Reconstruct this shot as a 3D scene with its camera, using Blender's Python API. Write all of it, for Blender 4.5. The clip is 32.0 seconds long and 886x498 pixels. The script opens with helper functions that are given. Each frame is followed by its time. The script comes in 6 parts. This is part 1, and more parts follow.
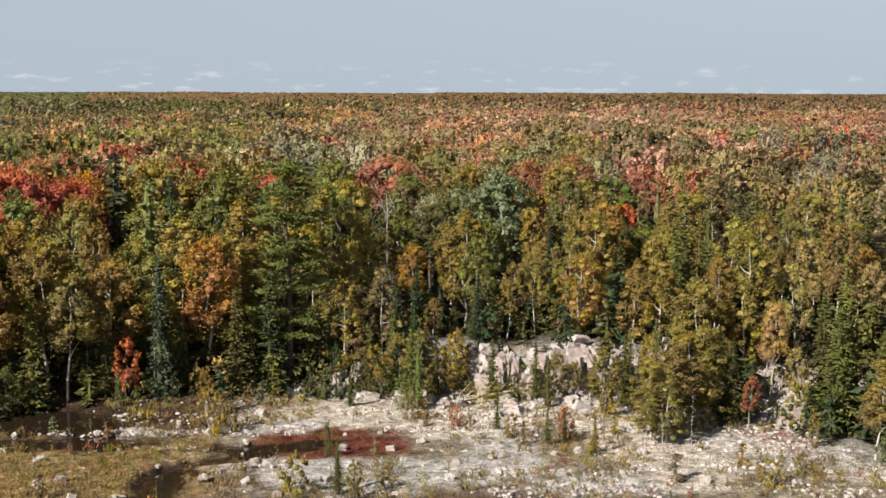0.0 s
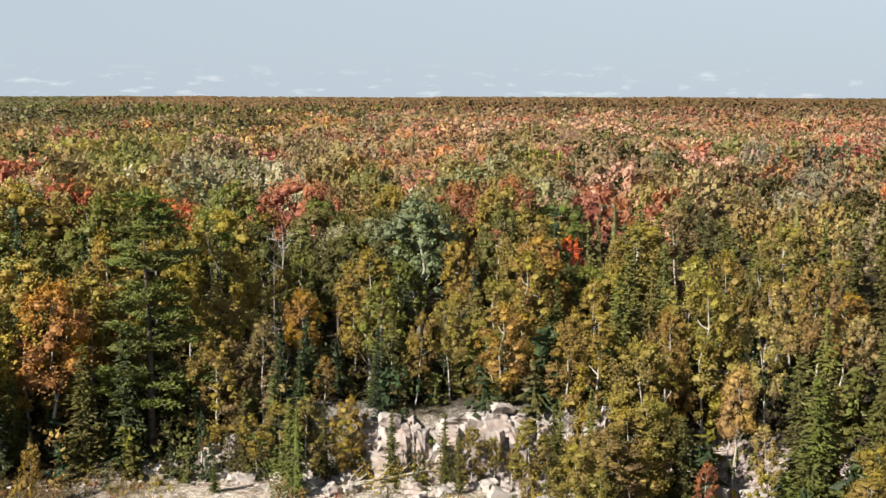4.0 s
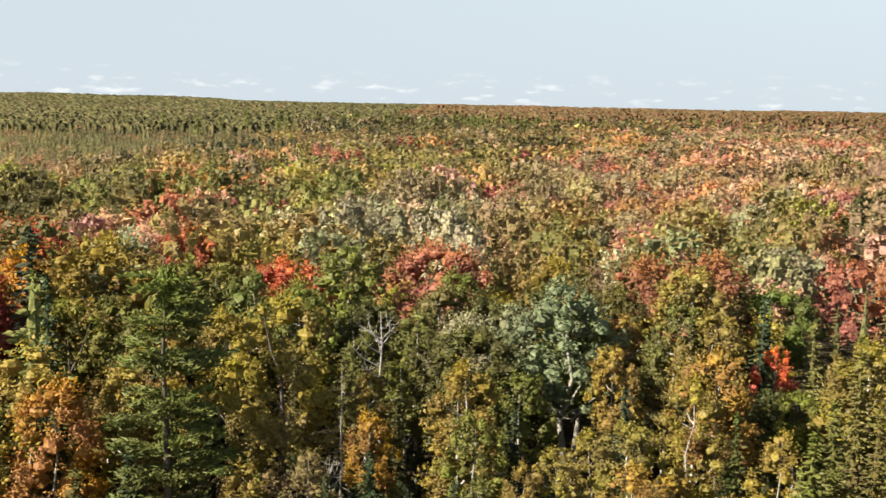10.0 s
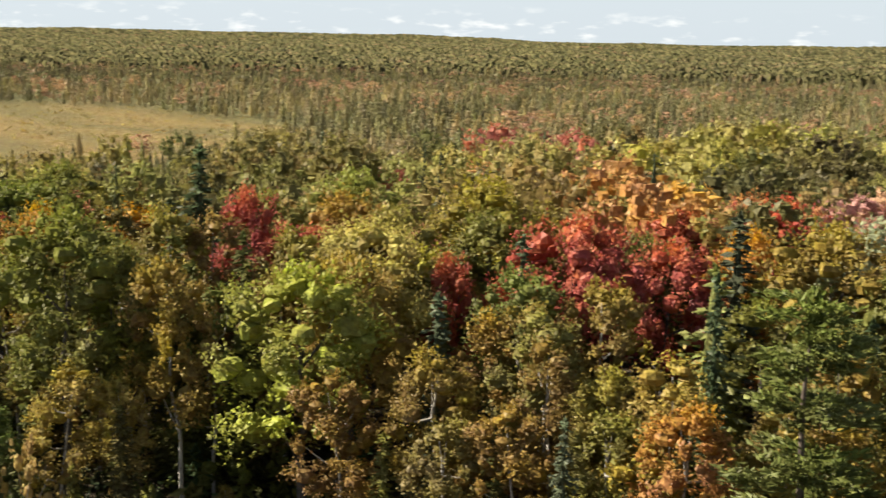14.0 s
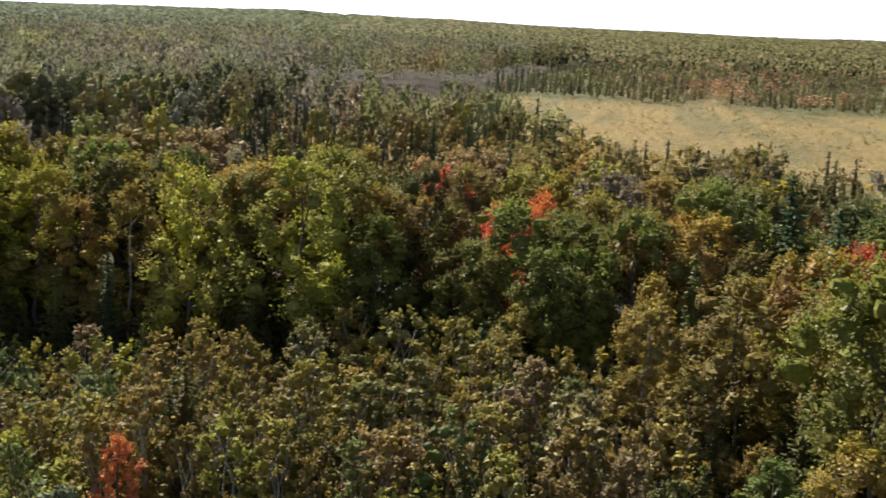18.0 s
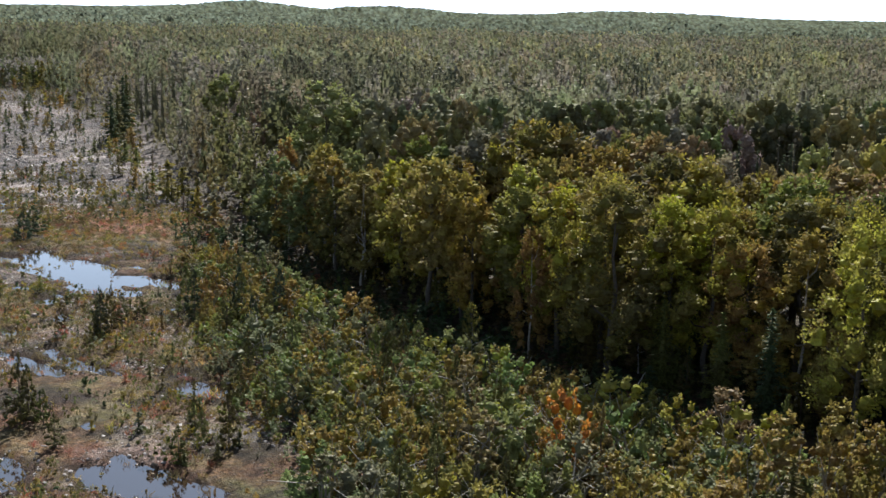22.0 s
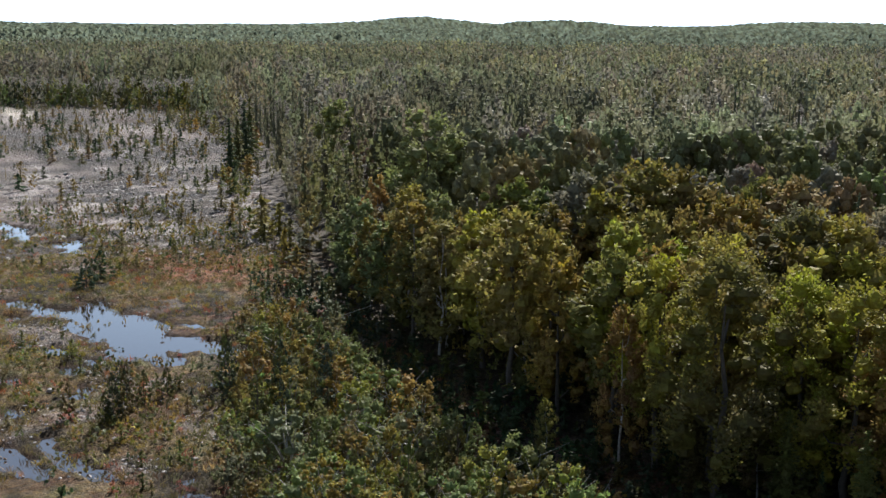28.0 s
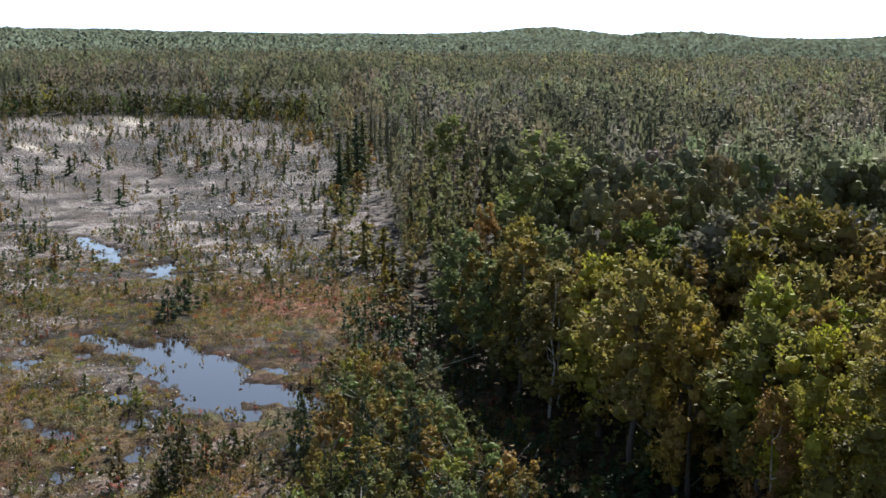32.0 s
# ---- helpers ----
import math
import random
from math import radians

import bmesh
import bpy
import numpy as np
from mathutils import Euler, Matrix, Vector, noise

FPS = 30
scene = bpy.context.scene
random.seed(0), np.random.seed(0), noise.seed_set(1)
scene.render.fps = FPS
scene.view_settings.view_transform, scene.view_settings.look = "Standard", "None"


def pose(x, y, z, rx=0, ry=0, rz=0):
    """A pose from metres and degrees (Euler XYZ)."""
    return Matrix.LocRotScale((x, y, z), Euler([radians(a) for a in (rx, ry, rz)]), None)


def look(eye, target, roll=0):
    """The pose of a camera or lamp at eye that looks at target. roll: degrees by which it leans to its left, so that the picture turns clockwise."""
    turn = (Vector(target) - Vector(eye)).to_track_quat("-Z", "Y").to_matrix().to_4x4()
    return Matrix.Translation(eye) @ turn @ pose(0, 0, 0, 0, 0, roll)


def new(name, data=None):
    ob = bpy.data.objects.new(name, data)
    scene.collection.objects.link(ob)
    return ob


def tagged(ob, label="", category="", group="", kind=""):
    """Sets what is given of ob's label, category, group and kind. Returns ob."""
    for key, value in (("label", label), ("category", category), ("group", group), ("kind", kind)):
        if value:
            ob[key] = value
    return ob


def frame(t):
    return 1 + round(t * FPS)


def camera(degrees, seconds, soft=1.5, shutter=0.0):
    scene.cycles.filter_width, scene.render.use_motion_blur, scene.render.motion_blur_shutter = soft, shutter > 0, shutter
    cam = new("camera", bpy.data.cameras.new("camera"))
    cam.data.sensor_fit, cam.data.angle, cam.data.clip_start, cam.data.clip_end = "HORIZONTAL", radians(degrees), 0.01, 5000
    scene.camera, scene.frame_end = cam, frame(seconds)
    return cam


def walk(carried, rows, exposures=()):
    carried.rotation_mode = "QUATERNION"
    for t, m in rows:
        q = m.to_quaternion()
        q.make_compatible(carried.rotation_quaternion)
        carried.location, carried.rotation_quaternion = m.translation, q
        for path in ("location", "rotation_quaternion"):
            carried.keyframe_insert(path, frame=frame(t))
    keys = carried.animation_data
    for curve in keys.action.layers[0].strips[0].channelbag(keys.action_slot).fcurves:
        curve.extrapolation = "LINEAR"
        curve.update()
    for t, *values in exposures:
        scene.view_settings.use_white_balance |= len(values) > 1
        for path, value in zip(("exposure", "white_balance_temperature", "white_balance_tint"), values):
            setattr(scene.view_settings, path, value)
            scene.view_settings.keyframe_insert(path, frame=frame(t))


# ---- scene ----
cam = camera(38.4, 32.0, shutter=0.25)
# seconds, x, y, z, heading, pitch, roll
ROWS = [
    (0.0, 0.00, 0.00, 30.00, 0.00, -7.06, 0.22),
    (0.5, 1.04, 2.81, 30.09, 0.03, -6.92, 0.18),
    (1.0, 2.09, 5.59, 30.18, 0.04, -6.87, 0.16),
    (1.5, 3.14, 8.33, 30.28, 0.04, -6.91, 0.11),
    (2.0, 4.20, 11.10, 30.40, 0.04, -6.84, 0.12),
    (2.5, 5.27, 13.87, 30.50, 0.03, -6.79, 0.08),
    (3.0, 6.35, 16.67, 30.58, 0.02, -6.84, 0.11),
    (3.5, 7.42, 19.47, 30.66, -0.01, -6.87, 0.21),
    (5.5, 11.56, 30.47, 31.03, 0.89, -6.89, 0.18),
    (6.0, 12.55, 33.21, 31.30, 1.90, -6.83, 0.29),
    (6.5, 13.52, 35.94, 31.70, 4.15, -6.76, 0.43),
    (7.0, 14.50, 38.63, 32.10, 5.33, -6.73, 0.54),
    (7.5, 15.47, 41.27, 32.44, 6.02, -6.72, 0.59),
    (8.0, 16.44, 43.82, 32.72, 6.70, -6.69, 0.66),
    (8.5, 17.42, 46.36, 32.98, 7.35, -6.67, 0.79),
    (9.0, 18.36, 48.89, 33.18, 9.22, -6.67, 0.92),
    (9.5, 19.23, 51.42, 33.32, 11.86, -6.65, 1.09),
    (10.0, 20.02, 53.98, 33.46, 14.92, -6.61, 1.17),
    (10.5, 20.70, 56.55, 33.64, 18.22, -6.65, 1.27),
    (11.0, 21.27, 59.15, 33.84, 21.48, -6.89, 1.36),
    (11.5, 21.68, 61.76, 33.99, 24.43, -7.46, 1.47),
    (12.0, 21.96, 64.41, 34.11, 27.59, -8.14, 1.54),
    (12.5, 22.08, 67.11, 34.20, 31.33, -8.84, 1.57),
    (13.0, 22.04, 69.90, 34.30, 38.94, -9.35, 1.44),
    (13.5, 21.85, 72.65, 34.32, 47.37, -9.44, 1.42),
    (14.0, 21.46, 75.35, 34.32, 54.75, -9.51, 1.33),
    (14.5, 20.92, 77.91, 34.33, 61.18, -9.56, 1.21),
    (15.0, 20.21, 80.29, 34.38, 67.43, -9.59, 1.16),
    (15.5, 19.29, 82.45, 34.40, 73.39, -9.69, 1.25),
    (17.5, 14.59, 89.46, 34.33, 95.29, -10.13, 2.90),
    (18.0, 13.15, 90.87, 34.48, 100.75, -10.29, 2.74),
    (18.5, 11.49, 92.05, 34.67, 106.17, -10.45, 2.45),
    (19.0, 9.70, 93.01, 34.83, 111.62, -10.58, 2.21),
    (19.5, 7.81, 93.75, 35.01, 117.52, -10.71, 1.98),
    (20.0, 5.82, 94.27, 35.17, 123.39, -10.78, 1.76),
    (20.5, 3.76, 94.63, 35.32, 128.56, -10.80, 1.57),
    (21.0, 1.58, 94.84, 35.44, 131.58, -10.78, 1.41),
    (21.5, -0.70, 94.94, 35.55, 134.03, -10.73, 1.30),
    (22.0, -3.06, 94.87, 35.66, 136.42, -10.69, 1.14),
    (22.5, -5.44, 94.61, 35.76, 139.38, -10.60, 1.05),
    (23.0, -7.78, 94.21, 35.84, 142.69, -10.53, 0.89),
    (23.5, -10.06, 93.64, 35.90, 146.02, -10.47, 0.75),
    (24.0, -12.25, 92.90, 35.95, 149.26, -10.40, 0.67),
    (24.5, -14.32, 91.99, 36.00, 149.59, -10.34, 0.59),
    (25.0, -16.27, 90.89, 36.08, 148.88, -10.34, 0.53),
    (25.5, -18.12, 89.59, 36.17, 148.09, -10.34, 0.44),
    (27.5, -25.13, 83.42, 36.37, 145.02, -10.23, 0.31),
    (28.0, -26.74, 81.80, 36.40, 144.33, -10.16, 0.29),
    (28.5, -28.29, 80.10, 36.44, 143.96, -10.10, 0.33),
    (29.0, -29.78, 78.34, 36.50, 143.93, -10.07, 0.41),
    (29.5, -31.24, 76.57, 36.57, 143.77, -10.06, 0.46),
    (30.0, -32.65, 74.82, 36.62, 144.20, -10.05, 0.49),
    (30.5, -34.00, 73.09, 36.63, 145.58, -10.01, 0.57),
    (31.0, -35.28, 71.37, 36.61, 147.05, -9.96, 0.58),
    (31.5, -36.52, 69.64, 36.57, 148.56, -9.86, 0.59),
    (32.0, -37.72, 67.88, 36.53, 149.94, -9.75, 0.59),
]
EXPOSURES = [(0.0, 1.09, 6700, 10), (3.0, 1.22, 6750, 10), (8.0, 1.5, 6900, 10), (13.0, 1.66, 7250, 10), (15.5, 1.66, 7200, 10), (20.0, 1.55, 6000, 11), (24.0, 1.3, 5950, 9), (32.0, 1.26, 5800, 9)]
walk(cam, [(t, pose(x, y, z, 90 + pitch, 0, yaw) @ pose(0, 0, 0, 0, 0, roll)) for t, x, y, z, yaw, pitch, roll in ROWS], EXPOSURES)

# ---- world, sun, exposure ----
SUN_EL, SUN_TO = 36.0, Vector((-0.75, -0.66, 0)).normalized()
world = bpy.data.worlds.new("world")
scene.world = world
world.use_nodes = True
wn = world.node_tree.nodes
wl = world.node_tree.links
wn.clear()
sky = wn.new("ShaderNodeTexSky")
sky.sky_type = "NISHITA"
sky.sun_disc = False
sky.sun_elevation = radians(SUN_EL)
sky.sun_rotation = math.atan2(SUN_TO.x, SUN_TO.y) % (2 * math.pi)
sky.altitude = 300
sky.air_density = 1.0
sky.dust_density = 0.4
sky.ozone_density = 2.5
# a far layer of small fair-weather clouds, all round
geo = wn.new("ShaderNodeTexCoord")
sep = wn.new("ShaderNodeSeparateXYZ")
wl.new(geo.outputs["Generated"], sep.inputs[0])
lift = wn.new("ShaderNodeMath")
lift.operation = "ADD"
lift.inputs[1].default_value = 0.02
wl.new(sep.outputs["Z"], lift.inputs[0])
flat = wn.new("ShaderNodeVectorMath")
flat.operation = "MULTIPLY"
flat.inputs[1].default_value = (42, 42, 150)
wl.new(geo.outputs["Generated"], flat.inputs[0])
puff = wn.new("ShaderNodeTexNoise")
puff.inputs["Scale"].default_value = 1.0
puff.inputs["Detail"].default_value = 5
puff.inputs["Roughness"].default_value = 0.55
wl.new(flat.outputs[0], puff.inputs["Vector"])
thin = wn.new("ShaderNodeMapRange")
thin.inputs["From Min"].default_value = 0.56
thin.inputs["From Max"].default_value = 0.78
thin.inputs["To Max"].default_value = 0.42
wl.new(puff.outputs["Fac"], thin.inputs["Value"])
low = wn.new("ShaderNodeMapRange")
low.inputs["From Min"].default_value = 0.025
low.inputs["From Max"].default_value = 0.012
wl.new(sep.outputs["Z"], low.inputs["Value"])
amount = wn.new("ShaderNodeMath")
amount.operation = "MULTIPLY"
wl.new(thin.outputs[0], amount.inputs[0])
wl.new(low.outputs[0], amount.inputs[1])
clouded = wn.new("ShaderNodeMix")
clouded.data_type = "RGBA"
clouded.inputs["B"].default_value = (10.5, 10.6, 10.7, 1)
wl.new(amount.outputs[0], clouded.inputs["Factor"])
hazy = wn.new("ShaderNodeHueSaturation")
hazy.inputs["Saturation"].default_value = 0.45
wl.new(sky.outputs[0], hazy.inputs["Color"])
cool = wn.new("ShaderNodeMix")
cool.data_type = "RGBA"
cool.blend_type = "MULTIPLY"
cool.inputs["Factor"].default_value = 1.0
cool.inputs["B"].default_value = (0.90, 1.0, 1.10, 1)
wl.new(hazy.outputs[0], cool.inputs["A"])
# pale haze low over the land, brighter towards the sun
sunward = wn.new("ShaderNodeVectorMath")
sunward.operation = "DOT_PRODUCT"
sunward.inputs[1].default_value = (SUN_TO.x, SUN_TO.y, 0)
wl.new(geo.outputs["Generated"], sunward.inputs[0])
glare = wn.new("ShaderNodeMapRange")
for key, v in (("From Min", 0.55), ("From Max", 1.0), ("To Min", 0.88), ("To Max", 3.6)):
    glare.inputs[key].default_value = v
wl.new(sunward.outputs["Value"], glare.inputs["Value"])
haze = wn.new("ShaderNodeVectorMath")
haze.operation = "SCALE"
haze.inputs[0].default_value = (4.85, 5.8, 6.85)
wl.new(glare.outputs[0], haze.inputs["Scale"])
veil = wn.new("ShaderNodeMapRange")
veil.interpolation_type = "SMOOTHSTEP"
for key, v in (("From Min", 0.0), ("From Max", 0.3), ("To Min", 0.92), ("To Max", 0.0)):
    veil.inputs[key].default_value = v
wl.new(sep.outputs["Z"], veil.inputs["Value"])
misty = wn.new("ShaderNodeMix")
misty.data_type = "RGBA"
wl.new(veil.outputs[0], misty.inputs["Factor"])
wl.new(cool.outputs["Result"], misty.inputs["A"])
wl.new(haze.outputs[0], misty.inputs["B"])
wl.new(misty.outputs["Result"], clouded.inputs["A"])
back = wn.new("ShaderNodeBackground")
back.inputs["Strength"].default_value = 0.049
wl.new(clouded.outputs["Result"], back.inputs["Color"])
wout = wn.new("ShaderNodeOutputWorld")
wl.new(back.outputs[0], wout.inputs["Surface"])

sun = new("sun", bpy.data.lights.new("sun", "SUN"))
sun.data.energy = 5.0
sun.data.angle = radians(0.53)
sun.data.color = (1.0, 0.95, 0.88)
sun_way = Vector((SUN_TO.x * math.cos(radians(SUN_EL)), SUN_TO.y * math.cos(radians(SUN_EL)), math.sin(radians(SUN_EL))))
sun.matrix_world = look(sun_way * 300, (0, 0, 0))


# ---- materials ----
class Nodes:
    """A small wrapper round one node material."""

    def __init__(self, name):
        self.mat = bpy.data.materials.new(name)
        self.mat.use_nodes = True
        self.n, self.l = self.mat.node_tree.nodes, self.mat.node_tree.links
        self.n.clear()
        self.out = self.n.new("ShaderNodeOutputMaterial")

    def add(self, kind, **values):
        node = self.n.new(kind)
        for key, value in values.items():
            node.inputs[key.replace("_", " ")].default_value = value
        return node

    def noise(self, scale, detail=4, rough=0.6, coords="Object"):
        co = self.n.new("ShaderNodeTexCoord")
        tex = self.add("ShaderNodeTexNoise", Scale=scale, Detail=detail, Roughness=rough)
        self.l.new(co.outputs[coords], tex.inputs["Vector"])
        return tex.outputs["Fac"]

    def span(self, value, a, b, c, d):
        node = self.add("ShaderNodeMapRange")
        for key, v in (("From Min", a), ("From Max", b), ("To Min", c), ("To Max", d)):
            node.inputs[key].default_value = v
        self.l.new(value, node.inputs["Value"])
        return node.outputs[0]

    def mix(self, factor, a, b, blend="MIX"):
        node = self.n.new("ShaderNodeMix")
        node.data_type = "RGBA"
        node.blend_type = blend
        for key, v in (("Factor", factor), ("A", a), ("B", b)):
            if isinstance(v, (int, float, tuple)):
                node.inputs[key].default_value = (*v, 1) if isinstance(v, tuple) else v
            else:
                self.l.new(v, node.inputs[key])
        return node.outputs["Result"]

    def hsv(self, colour, hue=None, sat=None, val=None):
        node = self.n.new("ShaderNodeHueSaturation")
        self.l.new(colour, node.inputs["Color"])
        for key, v in (("Hue", hue), ("Saturation", sat), ("Value", val)):
            if v is not None:
                self.l.new(v, node.inputs[key])
        return node.outputs[0]

    def bump(self, height, strength, distance):
        node = self.add("ShaderNodeBump", Strength=strength, Distance=distance)
        self.l.new(height, node.inputs["Height"])
        return node.outputs[0]

    def principled(self, colour, rough=0.8, normal=None, metallic=0.0, spec=0.3):
        node = self.add("ShaderNodeBsdfPrincipled", Roughness=rough, Metallic=metallic)
        node.inputs["Specular IOR Level"].default_value = spec
        if isinstance(colour, tuple):
            node.inputs["Base Color"].default_value = (*colour, 1)
        else:
            self.l.new(colour, node.inputs["Base Color"])
        if normal is not None:
            self.l.new(normal, node.inputs["Normal"])
        self.l.new(node.outputs[0], self.out.inputs["Surface"])
        return node


def leaf_material(name, joined, through_light=0.33, gloss=0.012):
    """Foliage. The colour of the leaves is the object's own colour, or for joined woods the tint laid down tree by tree."""
    m = Nodes(name)
    if joined:
        tint = m.n.new("ShaderNodeAttribute")
        tint.attribute_name = "tint"
        colour = tint.outputs["Color"]
    else:
        tint = m.n.new("ShaderNodeObjectInfo")
        colour = tint.outputs["Color"]
    isle = m.n.new("ShaderNodeNewGeometry").outputs["Random Per Island"]
    patch = m.noise(0.35 if not joined else 0.12, 2)
    colour = m.hsv(colour, m.span(isle, 0, 1, *((0.494, 0.506) if joined else (0.488, 0.512))), m.span(patch, 0.3, 0.7, 0.95, 1.18), m.span(isle, 0, 1, *((0.88, 1.12) if joined else (0.84, 1.16))))
    colour = m.hsv(colour, m.span(patch, 0.3, 0.7, 0.485, 0.515), None, m.span(patch, 0.3, 0.7, 0.8, 1.2))
    grain = m.noise(2.1 if joined else 3.6, 3, 0.75)
    colour = m.hsv(colour, None, None, m.span(grain, 0.3, 0.7, 0.62, 1.38))
    dif = m.n.new("ShaderNodeBsdfDiffuse")
    tra = m.n.new("ShaderNodeBsdfTranslucent")
    m.l.new(m.bump(grain, 0.9, 0.35 if joined else 0.2), dif.inputs["Normal"])
    m.l.new(colour, dif.inputs["Color"])
    m.l.new(colour, tra.inputs["Color"])
    one = m.add("ShaderNodeMixShader", Fac=through_light)
    m.l.new(dif.outputs[0], one.inputs[1])
    m.l.new(tra.outputs[0], one.inputs[2])
    # the waxy sheen of the leaves
    sheen = m.add("ShaderNodeBsdfAnisotropic", Roughness=0.5)
    sheen.inputs["Color"].default_value = (0.95, 0.9, 0.8, 1)
    two = m.add("ShaderNodeMixShader", Fac=gloss)
    m.l.new(one.outputs[0], two.inputs[1])
    m.l.new(sheen.outputs[0], two.inputs[2])
    m.l.new(two.outputs[0], m.out.inputs["Surface"])
    return m.mat


def bark_material(name, base, dark, scale, spots):
    m = Nodes(name)
    fine = m.noise(scale, 5, 0.7)
    wide = m.noise(scale * 0.13, 2)
    colour = m.mix(m.span(fine, spots, spots + 0.12, 0, 1), base, dark)
    colour = m.mix(m.span(wide, 0.35, 0.7, 0, 0.45), colour, dark)
    m.principled(colour, 0.9, m.bump(fine, 0.6, 0.03), spec=0.15)
    return m.mat


LEAF = leaf_material("broad leaves", False)
NEEDLE = leaf_material("needles", False, 0.2)
LEAF_MANY = leaf_material("leaves of the woods", True, 0.31)
LEAF_FAR = leaf_material("leaves of the far woods", True, 0.25, 0.0)
BIRCH_BARK = bark_material("white birch bark", (0.42, 0.39, 0.34), (0.10, 0.085, 0.07), 4.0, 0.52)
GREY_BARK = bark_material("grey aspen bark", (0.29, 0.27, 0.23), (0.11, 0.095, 0.075), 3.0, 0.55)
BROWN_BARK = bark_material("grey-brown maple bark", (0.10, 0.085, 0.07), (0.04, 0.034, 0.028), 4.0, 0.52)
DARK_BARK = bark_material("dark conifer bark", (0.11, 0.085, 0.065), (0.04, 0.032, 0.026), 5.0, 0.5)
DEAD_WOOD = bark_material("bleached dead wood", (0.42, 0.39, 0.35), (0.17, 0.15, 0.13), 4.0, 0.56)
GREY_TWIG = bark_material("grey dead twigs", (0.27, 0.235, 0.20), (0.12, 0.10, 0.085), 6.0, 0.5)


def ground_material():
    m = Nodes("bog, gravel and forest floor")
    cover = m.n.new("ShaderNodeAttribute")
    cover.attribute_name = "cover"
    fine = m.noise(1.7, 8, 0.72)
    mid = m.noise(0.33, 5, 0.65)
    tuft = m.noise(5.5, 4, 0.7)
    colour = m.hsv(cover.outputs["Color"], m.span(mid, 0.3, 0.7, 0.475, 0.525), m.span(fine, 0.3, 0.7, 0.75, 1.2), m.span(fine, 0.25, 0.75, 0.45, 1.5))
    colour = m.hsv(colour, None, None, m.span(tuft, 0.32, 0.68, 0.35, 1.6))
    rough = m.noise(0.8, 7, 0.75)
    colour = m.hsv(colour, None, m.span(rough, 0.35, 0.65, 1.15, 0.85), m.span(rough, 0.36, 0.64, 0.42, 1.55))
    speck = m.noise(16, 3, 0.7)
    colour = m.hsv(colour, None, m.span(speck, 0.3, 0.7, 1.1, 0.8), m.span(speck, 0.33, 0.67, 0.55, 1.5))
    m.principled(colour, 0.95, m.bump(tuft, 1.0, 0.5), spec=0.1)
    return m.mat


def rock_material(name, base, warm, dark):
    m = Nodes(name)
    rnd = m.n.new("ShaderNodeNewGeometry").outputs["Random Per Island"]
    fine = m.noise(3.0, 7, 0.7)
    wide = m.noise(0.5, 3)
    colour = m.mix(m.span(wide, 0.4, 0.65, 0, 1), base, warm)
    colour = m.mix(m.span(fine, 0.55, 0.72, 0, 0.8), colour, dark)
    colour = m.hsv(colour, None, None, m.span(rnd, 0, 1, 0.7, 1.2))
    m.principled(colour, 0.88, m.bump(fine, 0.7, 0.12), spec=0.25)
    return m.mat


GROUND = ground_material()
ROCK = rock_material("pale quarried rock", (0.36, 0.33, 0.30), (0.33, 0.265, 0.23), (0.13, 0.115, 0.105))
CLIFF = rock_material("pale fractured cliff rock", (0.38, 0.355, 0.33), (0.29, 0.23, 0.20), (0.07, 0.062, 0.055))


def water_material():
    m = Nodes("dark bog water")
    ripple = m.noise(2.2, 3)
    node = m.principled((0.018, 0.011, 0.007), 0.04, m.bump(ripple, 0.05, 0.05), spec=0.5)
    node.inputs["IOR"].default_value = 2.2
    return m.mat


WATER = water_material()


# ---- numbers that stand for the land ----
def hashed(ix, iy, seed):
    h = (ix.astype(np.int64) * 374761393 + iy.astype(np.int64) * 668265263 + seed * 1442695041) & 0xFFFFFFFF
    h = ((h ^ (h >> 13)) * 1274126177) & 0xFFFFFFFF
    return ((h ^ (h >> 16)) & 0xFFFF) / 65535.0


def value_noise(x, y, size, seed):
    """Smooth noise from 0 to 1 with features of that size in metres."""
    x, y = np.asarray(x, float) / size, np.asarray(y, float) / size
    ix, iy = np.floor(x), np.floor(y)
    fx, fy = x - ix, y - iy
    fx, fy = fx * fx * (3 - 2 * fx), fy * fy * (3 - 2 * fy)
    a, b = hashed(ix, iy, seed), hashed(ix + 1, iy, seed)
    c, d = hashed(ix, iy + 1, seed), hashed(ix + 1, iy + 1, seed)
    return (a * (1 - fx) + b * fx) * (1 - fy) + (c * (1 - fx) + d * fx) * fy


def fbm(x, y, size, seed, octaves=4):
    total, weight, amp = 0, 0, 1.0
    for k in range(octaves):
        total = total + amp * value_noise(x, y, size / 2**k, seed + 17 * k)
        weight += amp
        amp *= 0.5
    return total / weight


def smooth(a, b, v):
    t = np.clip((np.asarray(v, float) - a) / (b - a), 0, 1)
    return t * t * (3 - 2 * t)


def side(line, x, y):
    """Signed distance to a polyline, positive to its left as it is walked."""
    x, y = np.asarray(x, float), np.asarray(y, float)
    best, sign = np.full(x.shape, 1e9), np.ones(x.shape)
    for (ax, ay), (bx, by) in zip(line[:-1], line[1:]):
        ex, ey = bx - ax, by - ay
        u = np.clip(((x - ax) * ex + (y - ay) * ey) / (ex * ex + ey * ey), 0, 1)
        dx, dy = x - ax - u * ex, y - ay - u * ey
        dist = np.hypot(dx, dy)
        closer = dist < best
        best = np.where(closer, dist, best)
        sign = np.where(closer, np.where(ex * (y - ay) - ey * (x - ax) > 0, 1.0, -1.0), sign)
    return best * sign


FLOOR = 1.4
WATER_LEVEL = 1.12
